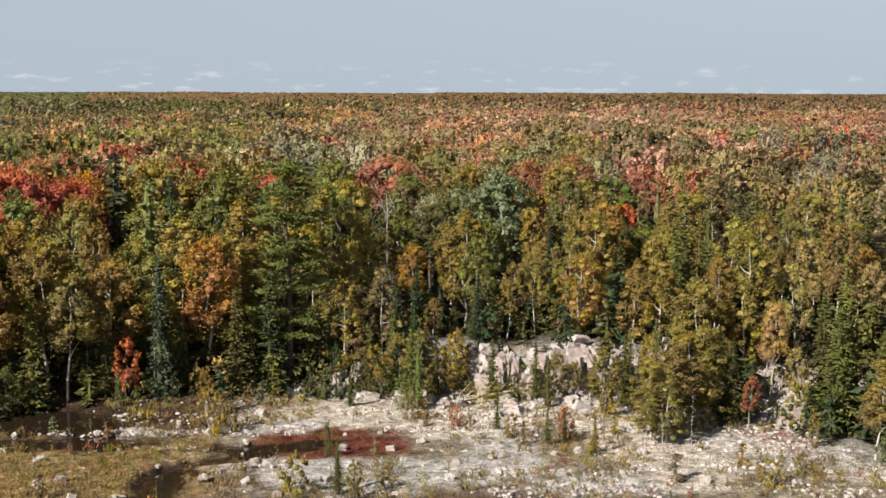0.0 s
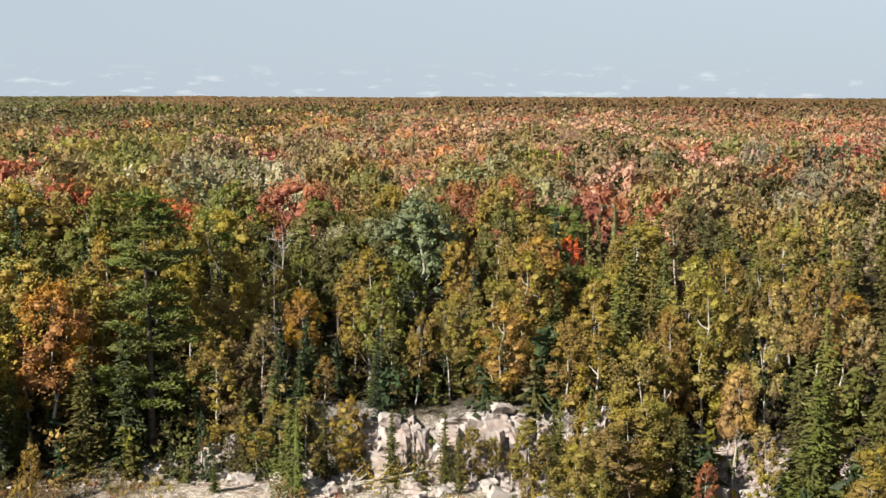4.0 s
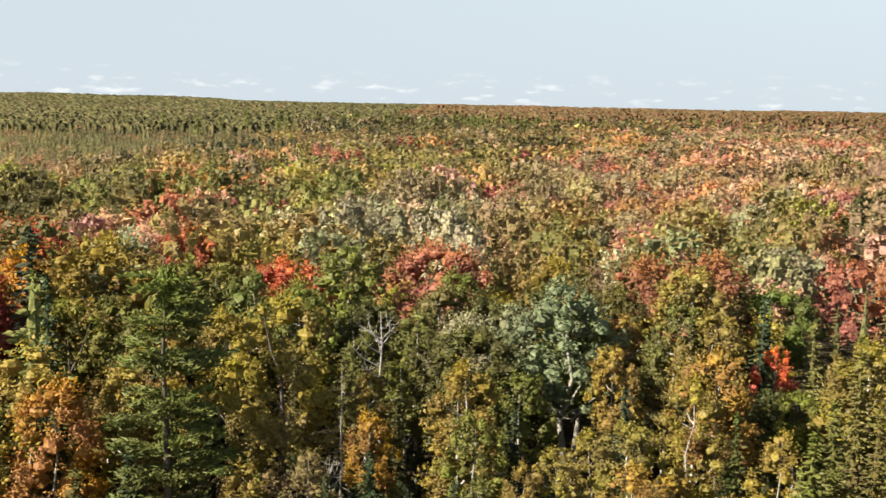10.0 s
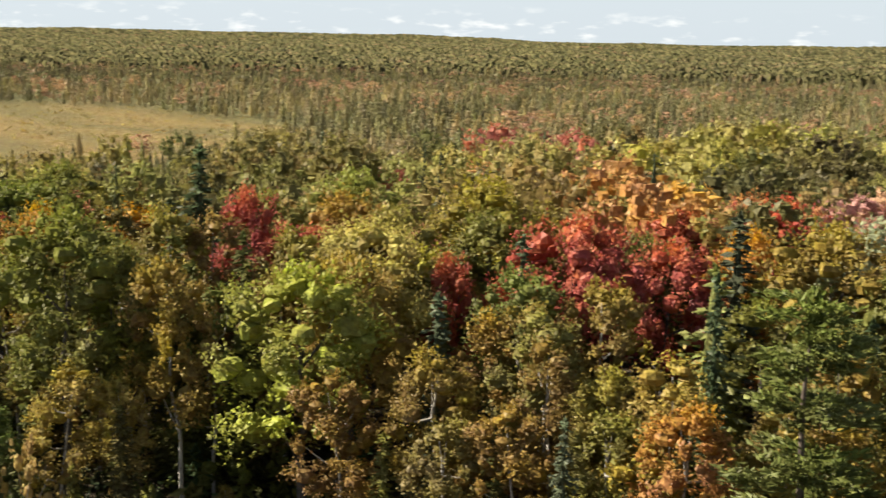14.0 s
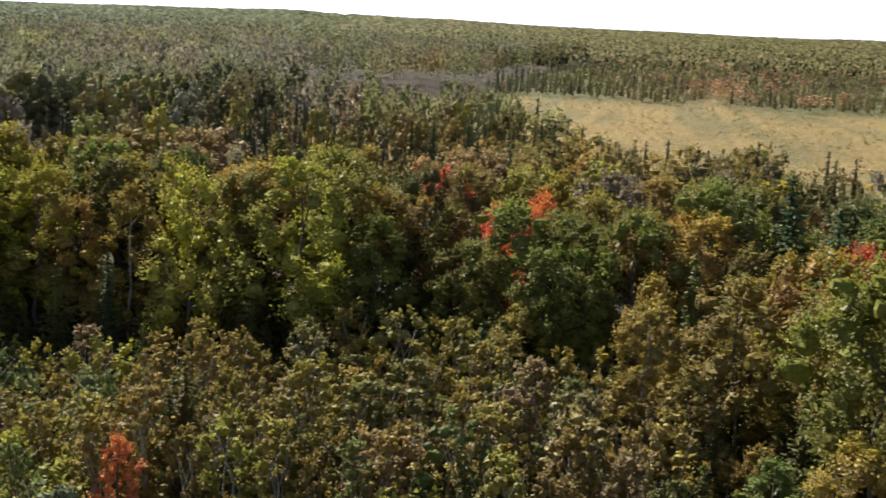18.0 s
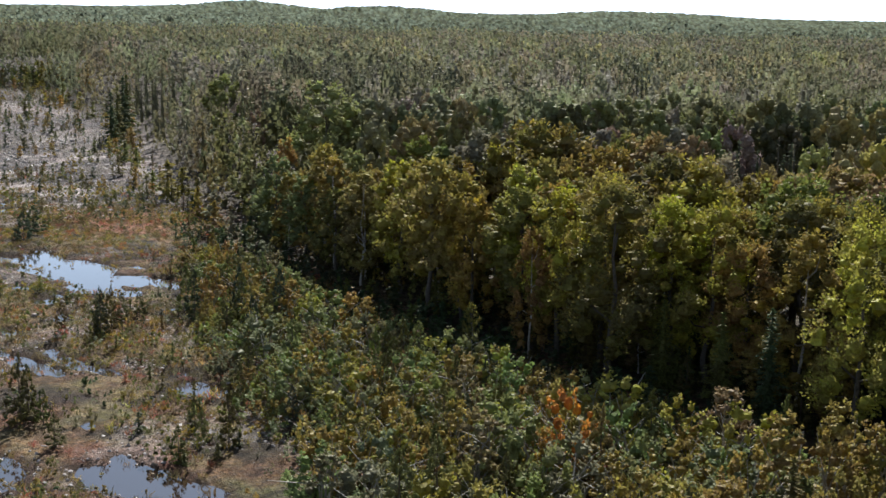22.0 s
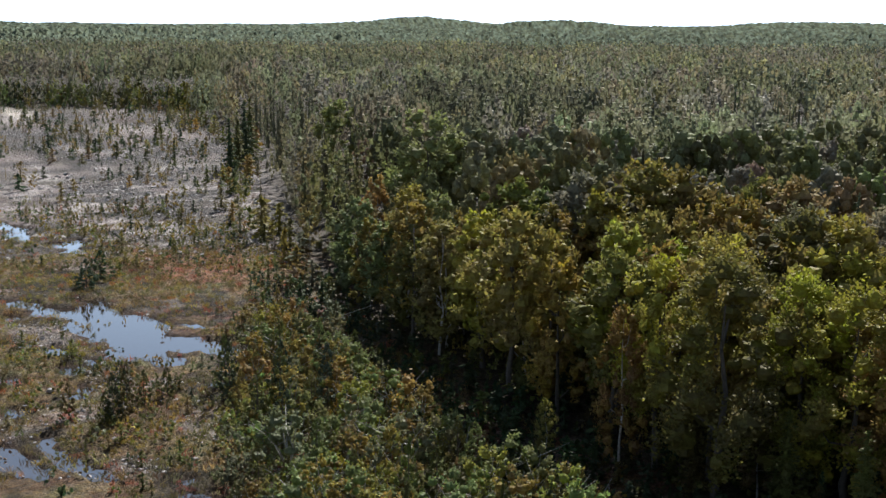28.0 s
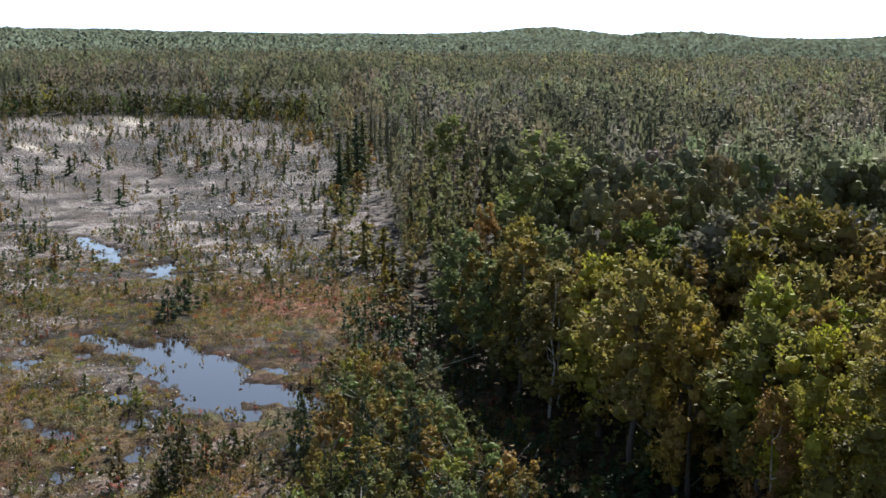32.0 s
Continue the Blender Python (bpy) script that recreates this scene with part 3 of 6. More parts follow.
def keep(kind, trunk, crown, limbs, bark, leaf, height, radius):
    """Store the meshes of one model of tree for all its copies."""
    model = {"height": height, "radius": radius, "parts": []}
    model["parts"].append(("trunk", mesh_of(kind + " trunk", trunk[0], [trunk[1]], [bark], soft=True)))
    for v, f in limbs:
        model["parts"].append(("limb", mesh_of(kind + " limb", v, [f], [bark], soft=True)))
    if crown is not None:
        model["parts"].append(("crown", mesh_of(kind + " crown", crown[0], [crown[1]], [leaf])))
    LIBRARY.setdefault(kind, []).append(model)


def make_models(close):
    """Every kind of tree: with small leaves for those near the camera's way, or a lighter set for the rest."""
    rng = np.random.default_rng(7)

    def fine(far, near):
        return near if close else far

    for k in range(4):  # slender birches
        lean = rng.normal(size=2) * 0.5
        tr, line = trunk_of(rng, 10, 0.10, lean, 6, 0.12)
        v, f, c = broad_crown(rng, 10, 1.7, (0.12, 0.20, 0.36, 0.48)[k], 46 - 2 * k, fine(1800, 4000), fine(0.25, 0.155), lean, 0.32)
        tops = c[rng.choice(len(c), 4, False), :3]
        keep("birch", tr, (v, f), [limb_to(rng, line, t, 0.05) for t in tops[:3]], BIRCH_BARK, LEAF, 10, 1.4)
    for k in range(4):  # round-crowned maples
        tr, line = trunk_of(rng, 10, 0.17, (0, 0), 7, 0.10, 0.8)
        v, f, c = broad_crown(rng, 10, (2.1, 2.1, 2.35, 2.4)[k], (0.18, 0.28, 0.46, 0.58)[k], 42 - k, fine(2000, 4800), fine(0.27, 0.16))
        tops = c[rng.choice(len(c), 3, False), :3]
        keep("maple", tr, (v, f), [limb_to(rng, line, t, 0.06) for t in tops], BROWN_BARK, LEAF, 10, 2.0)
    tr, line = trunk_of(rng, 10, 0.15, (0, 0), 6, 0.10, 0.9)
    v, f, c = broad_crown(rng, 10, 1.5, 0.74, 14, 1300, 0.13)
    keep("crown_maple", tr, (v, f), [], BROWN_BARK, LEAF, 10, 1.4)
    for k in range(2):  # tall aspens with bare grey limbs showing
        tr, line = trunk_of(rng, 10, 0.17, rng.normal(size=2) * 0.3, 7, 0.10, 0.9)
        v, f, c = broad_crown(rng, 10, 1.95, 0.42, 34, 3000, 0.19, loose=0.35)
        order = np.argsort(c[:, 2])
        keep("aspen", tr, (v, f), [limb_to(rng, line, t, 0.075) for t in c[order[:7], :3]], GREY_BARK, LEAF, 10, 1.9)
    for k in range(4):  # spruces and firs
        tr, line = trunk_of(rng, 10, 0.14, (0, 0), 6, 0.03, 0.97)
        v, f = spruce_crown(rng, 10, rng.uniform(1.3, 1.75), fine(26, 36), fine(10, 13), fine(3, 4), fine(0.46, 0.32))
        keep("spruce", tr, (v, f), [], DARK_BARK, NEEDLE, 10, 1.6)
    for k in range(2):  # soft, column-like tamaracks and cedars
        tr, line = trunk_of(rng, 10, 0.12, (0, 0), 6, 0.05, 0.97)
        v, f = spruce_crown(rng, 10, 1.7, 30, 9, 3, 0.34, 0.05, 0.55)
        keep("tamarack", tr, (v, f), [], DARK_BARK, NEEDLE, 10, 1.5)
    for k in range(3):  # white pines
        tr, line = trunk_of(rng, 10, 0.17, (0, 0), 7, 0.05, 0.97)
        v, f, lines = pine_crown(rng, 10, 1.75, 13, 6, 210, 0.23)
        keep("pine", tr, (v, f), [tube(ln, (0.05, 0.035, 0.012), 4) for ln in lines[:10]], DARK_BARK, NEEDLE, 10, 2.4)
    for k in range(3):  # leafless snags
        lean = rng.normal(size=2) * 0.4
        tr, line = trunk_of(rng, 10, 0.12, lean, 6, 0.12, 0.98)
        limbs = []
        for j in range(9):
            t = rng.uniform(0.3, 0.92)
            a = rng.uniform(0, 2 * math.pi)
            p = np.array((lean[0] * t, lean[1] * t, 10 * t))
            ln = rng.uniform(0.8, 2.3) * (1.15 - t * 0.7)
            end = p + np.array((math.cos(a) * ln, math.sin(a) * ln, ln * rng.uniform(0.5, 1.3)))
            mid = (p + end) / 2 + rng.normal(size=3) * 0.12
            one = [tube([p, mid, end], [0.045, 0.028, 0.008], 4)]
            for q in range(4):
                s = mid + (end - mid) * rng.uniform(0, 0.8)
                one.append(tube([s, s + rng.normal(size=3) * 0.35 + np.array((0, 0, 0.35))], [0.015, 0.004], 3))
            limbs.append(joined(one))
        keep("snag", tr, None, limbs, DEAD_WOOD, LEAF, 10, 1.2)
    for k in range(2):  # dead spruces with fine grey twigs
        tr, line = trunk_of(rng, 10, 0.09, (0, 0), 5, 0.03, 1.0)
        twigs = []
        for j in range(46):
            t = rng.uniform(0.12, 0.97)
            a = rng.uniform(0, 2 * math.pi)
            ln = 1.35 * (1.08 - t) * rng.uniform(0.5, 1.1)
            p = np.array((0, 0, 10 * t))
            twigs.append(tube([p, p + np.array((math.cos(a) * ln, math.sin(a) * ln, -0.25 * ln))], [0.022, 0.006], 3))
        keep("dead_spruce", tr, joined(twigs), [], GREY_TWIG, GREY_TWIG, 10, 1.0)
    for k in range(3):  # small young firs, lighter
        tr, line = trunk_of(rng, 10, 0.14, (0, 0), 5, 0.03, 0.97)
        v, f, c = broad_crown(rng, 10, rng.uniform(1.7, 2.1), 0.03, 44, 1300, 0.40, slim=0.34, dome=0.45, rise=0.25)
        v[:, :2] *= (1.32 - 0.95 * np.clip(v[:, 2:] / 10, 0, 1.1))
        keep("fir", tr, (v, f), [], DARK_BARK, NEEDLE, 10, 2.2)
    for k in range(3):  # willows: many-stemmed tall shrubs
        stems = joined([tube([(0, 0, -0.2), rng.normal(size=3) * (0.5, 0.5, 0) + np.array((0, 0, 4.0)), rng.normal(size=3) * (1.2, 1.2, 0.3) + np.array((0, 0, 8.2))], [0.09, 0.06, 0.02], 4) for j in range(5)])
        v, f, c = broad_crown(rng, 10, 2.1, 0.12, 34, 1000, 0.32, loose=0.35)
        keep("willow", stems, (v, f), [], GREY_BARK, LEAF, 10, 2.0)
    for k in range(3):  # bushes, about two metres tall and wide
        stems = joined([tube([(0, 0, -0.1), rng.normal(size=3) * (0.3, 0.3, 0) + np.array((0, 0, 0.7)), rng.normal(size=3) * (0.6, 0.6, 0.1) + np.array((0, 0, 1.5))], [0.03, 0.02, 0.008], 4) for j in range(6)])
        v, f, c = broad_crown(rng, 2.0, 1.0, 0.04, 16, 420, 0.14, loose=0.35)
        keep("bush", stems, (v, f), [], GREY_BARK, LEAF, 2.0, 1.05)


make_models(True)
CLOSE = LIBRARY
LIBRARY = {}
make_models(False)
for k in range(3):  # birch saplings of the plain, light
    stem = tube([(0, 0, -0.2), (0.3, 0.1, 4.5), (0.1, 0.4, 9.0)], [0.12, 0.08, 0.03], 4)
    v, f, c = broad_crown(np.random.default_rng(19 + k), 10, 2.1, 0.15, 20, 240, 0.6, loose=0.35)
    keep("sapling", stem, (v, f), [], GREY_BARK, LEAF, 10, 2.0)
PATH = np.array([(0, 0), (6, 17), (12.5, 33), (18, 49), (22, 65), (21, 78), (13, 91), (2, 95), (-12, 93), (-22, 86), (-30, 78), (-38, 68)], float)


def path_distance(x, y):
    return np.min(np.hypot(x[:, None] - PATH[:, 0], y[:, None] - PATH[:, 1]), axis=1)



NAMES = {"crown_maple": "maple_tree", "birch": "birch_tree", "maple": "maple_tree", "aspen": "aspen_tree", "spruce": "spruce_tree", "tamarack": "tamarack_tree",
         "pine": "pine_tree", "snag": "dead_tree", "dead_spruce": "dead_spruce", "bush": "bush", "willow": "willow_shrub", "fir": "young_fir", "sapling": "birch_sapling"}
# leaf colours of the autumn woods
TINTS = {
    "green": (0.135, 0.135, 0.038), "deep": (0.088, 0.085, 0.029), "lime": (0.24, 0.22, 0.052), "olive": (0.203, 0.158, 0.050), "gold": (0.245, 0.174, 0.054), "amber": (0.31, 0.165, 0.052), "coral": (0.50, 0.175, 0.09),
    "yellow": (0.345, 0.275, 0.10), "orange": (0.38, 0.19, 0.055), "rust": (0.29, 0.122, 0.07), "red": (0.33, 0.092, 0.066), "scarlet": (0.56, 0.135, 0.09),
    "pink": (0.35, 0.20, 0.138), "pale": (0.285, 0.28, 0.165), "silver": (0.152, 0.158, 0.084), "brown": (0.192, 0.145, 0.074), "grey": (0.172, 0.155, 0.098),
    "spruce": (0.050, 0.066, 0.032), "bluespruce": (0.066, 0.086, 0.052), "pine": (0.100, 0.112, 0.034), "tamarack": (0.125, 0.128, 0.044), "softgreen": (0.160, 0.178, 0.066)}
WORDS = {"green": "green", "deep": "deep green", "lime": "yellow-green", "olive": "olive-brown", "gold": "golden-brown", "amber": "amber", "coral": "coral-red", "yellow": "pale yellow", "orange": "orange",
         "rust": "rust-coloured", "red": "red", "scarlet": "bright scarlet", "pink": "pinkish", "pale": "pale green", "silver": "silvery green", "brown": "brown",
         "grey": "grey-brown", "spruce": "dark green", "bluespruce": "bluish green", "pine": "fresh green", "tamarack": "olive green", "softgreen": "soft green"}
FORMS = {"crown_maple": "tall maple with a small round crown of %s leaves", "birch": "slender birch with thin white trunk and %s leaves", "maple": "round-crowned maple with %s autumn leaves", "aspen": "tall aspen with grey limbs and %s leaves",
         "spruce": "narrow conical spruce with %s drooping boughs", "tamarack": "soft column-shaped conifer with %s needles", "pine": "tall white pine with %s tiered plumes",
         "snag": "bleached leafless dead tree with broken limbs", "dead_spruce": "dead grey spruce with bare twigs", "willow": "tall many-stemmed willow with %s leaves", "fir": "young fir with %s boughs down to the ground", "sapling": "small birch sapling with %s leaves on the plain",
         "bush": "low bush with %s leaves on the bog's edge"}
PLANTED = []
plant_rng = np.random.default_rng(11)


def plant(kind, x, y, top, tint, wide=1.0, model=None, low=False):
    """One tree as a thing of its own, its foot on the ground and its tip at that height."""
    foot = float(ground_height(x, y))
    models = (CLOSE if kind in CLOSE and path_distance(np.array([x]), np.array([y]))[0] < 82 else LIBRARY)[kind]
    m = models[(int(plant_rng.integers(2)) + (0 if low or len(models) < 4 else 2)) if model is None and kind in ("birch", "maple") else int(plant_rng.integers(len(models))) if model is None else model]
    s = max(0.3, (top - foot) / m["height"])
    root = new(NAMES[kind])
    w = s * wide * 1.12
    root.matrix_world = Matrix.LocRotScale((x, y, foot), Euler((0, 0, plant_rng.uniform(0, 6.28))), (w, w, s))
    col = np.array(TINTS[tint]) * plant_rng.uniform(0.85, 1.15) * (1 + plant_rng.normal(size=3) * 0.06)
    trunk = None
    for name, me in m["parts"]:
        ob = new(name, me)
        ob.parent = trunk if name == "limb" else root
        trunk = ob if name == "trunk" else trunk
        ob.color = (*np.clip(col, 0.005, 0.9), 1)
    words = FORMS[kind]
    tagged(root, words % WORDS[tint] if "%s" in words else words, "shrub" if kind in ("bush", "willow") else "tree", group="shrubs of the bog" if kind in ("bush", "willow", "fir", "sapling") else "trees of the wood")
    PLANTED.append((x, y, m["radius"] * w))
    return root


# ---- the ground, one sheet out to the horizon ----
def spaced(lo, hi, step, far):
    """Grid lines: even between lo and hi, then ever wider out to +-far."""
    mid = list(np.arange(lo, hi + step, step))
    up, d = [mid[-1]], step
    while up[-1] < far:
        d *= 1.16
        up.append(up[-1] + d)
    down, d = [mid[0]], step
    while down[-1] > -far:
        d *= 1.16
        down.append(down[-1] - d)
    return np.array(down[:0:-1] + mid + up[1:])


def grid_faces(nx, ny):
    i = np.arange((nx - 1) * (ny - 1))
    a = (i // (nx - 1)) * nx + i % (nx - 1)
    return np.stack([a, a + 1, a + 1 + nx, a + nx], 1)


gx, gy = spaced(-116, 40, 0.85, 3300), spaced(-160, 122, 0.85, 3300)
GX, GY = np.meshgrid(gx, gy)
GZ = ground_height(GX, GY)
ground = new("ground", mesh_of("ground", np.stack([GX, GY, GZ], -1).reshape(-1, 3), [grid_faces(len(gx), len(gy))], [GROUND],
                               ground_cover(GX, GY).reshape(-1, 3), "cover", soft=True))
tagged(ground, "brown boggy ground with moss, sedge, gravel and leaf litter", "ground", kind="structure")

water = new("water", mesh_of("water", [(-135, -215, WATER_LEVEL), (30, -215, WATER_LEVEL), (30, 124, WATER_LEVEL), (-135, 124, WATER_LEVEL)], [np.array([[0, 1, 2, 3]])], [WATER]))
tagged(water, "still dark bog water that mirrors the pale sky", "water", kind="structure")


# ---- far woods to the horizon ----
def wood_colour(x, y, rng):
    """Tints of far woods as they change over the land, with distance haze mixed in southward."""
    pick = {"north": ["rust", "rust", "brown", "rust", "olive", "rust", "brown", "brown", "pink", "olive"],
            "plain": ["tamarack", "tamarack", "olive", "deep", "tamarack", "green", "olive", "spruce", "brown", "rust"],
            "south": ["green", "softgreen", "green", "deep", "softgreen", "deep", "softgreen", "green", "softgreen", "deep"]}
    tab = {k: np.array([TINTS[t] for t in v]) for k, v in pick.items()}
    big = fbm(x, y, 90, 91, 3)
    idx = np.clip((rng.uniform(0, 1, len(x)) * 0.65 + big * 0.7 - 0.17) * 10, 0, 9).astype(int)
    zone = land(x, y)
    col = np.where((zone == 0)[:, None], tab["north"][idx], np.where((zone == 1)[:, None], tab["plain"][idx], tab["south"][idx]))
    col = col * 0.6 + 0.4 * col.mean(1, keepdims=True) * np.array((1.25, 1.0, 0.6))
    # distance haze put into the tint: bluer and paler towards the south
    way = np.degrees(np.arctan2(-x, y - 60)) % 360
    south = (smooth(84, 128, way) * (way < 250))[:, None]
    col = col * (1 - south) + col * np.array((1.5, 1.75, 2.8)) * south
    col = np.where((zone == 1)[:, None], col * 0.75 + 0.5 * col.mean(1, keepdims=True) * np.array((1.02, 1.03, 0.62)), col)
    # the 0.55 stands in for the self-shadow that the sheet lacks
    return col * 0.55 * rng.uniform(0.6, 1.4, (len(x), 1))


def meadow(x, y):
    return np.hypot((x + 400) / 165, (y - 112) / 180) + 0.35 * (fbm(x, y, 24, 61, 3) - 0.5)


def far_sheet():
    rng = np.random.default_rng(5)
    az = np.radians(np.concatenate([np.linspace(-30, 182, 2100), np.linspace(184, 328, 60)]))
    rad = 960 * (4900 / 960) ** np.linspace(0, 1, 76)
    A, R = np.meshgrid(az, rad)
    A, R = A + rng.uniform(-0.5, 0.5, A.shape) * np.radians(0.09) * (A < np.radians(183)), R * (1 + rng.uniform(-0.5, 0.5, R.shape) * 0.014)
    X, Y = -np.sin(A) * R, 60 + np.cos(A) * R
    head = np.degrees(A)
    tall = np.interp(head, (5, 25, 92, 116), (15, 8, 8, 15))
    Z = ground_height(X, Y) + tall * (0.62 + 0.42 * rng.uniform(0, 1, X.shape) ** 1.3) + 4 * (fbm(X, Y, 120, 41, 3) - 0.5)
    # low wooded ridges one behind the other towards the skyline
    ridge = np.zeros(X.shape)
    for k, (at, deep) in enumerate(((2100, 260), (3000, 330), (4100, 420))):
        lump = np.clip(fbm(A * 900 + 31 * k, np.zeros(X.shape) + 7 * k, 130, 45 + k, 3) - 0.36, 0, 1)
        ridge = np.maximum(ridge, np.exp(-((R - at) / deep) ** 2) * lump * (20 + 12 * k))
    Z = Z + ridge * np.interp(head, (0, 30, 90, 125), (0.4, 0.9, 0.9, 1.5)) - smooth(1500, 4300, R) * np.interp(head, (5, 25, 92, 116), (9, 3, 3, 8))
    Z[0] = ground_height(X[0], Y[0]) - 1.0
    Z = np.where(meadow(X, Y) < 1.0, FLOOR - 3, Z)
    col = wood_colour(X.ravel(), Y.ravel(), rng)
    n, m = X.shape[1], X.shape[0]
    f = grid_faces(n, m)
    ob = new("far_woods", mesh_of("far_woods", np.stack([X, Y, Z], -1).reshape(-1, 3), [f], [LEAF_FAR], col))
    tagged(ob, "far autumn woods reaching to the low hills", "woods", kind="stuff")


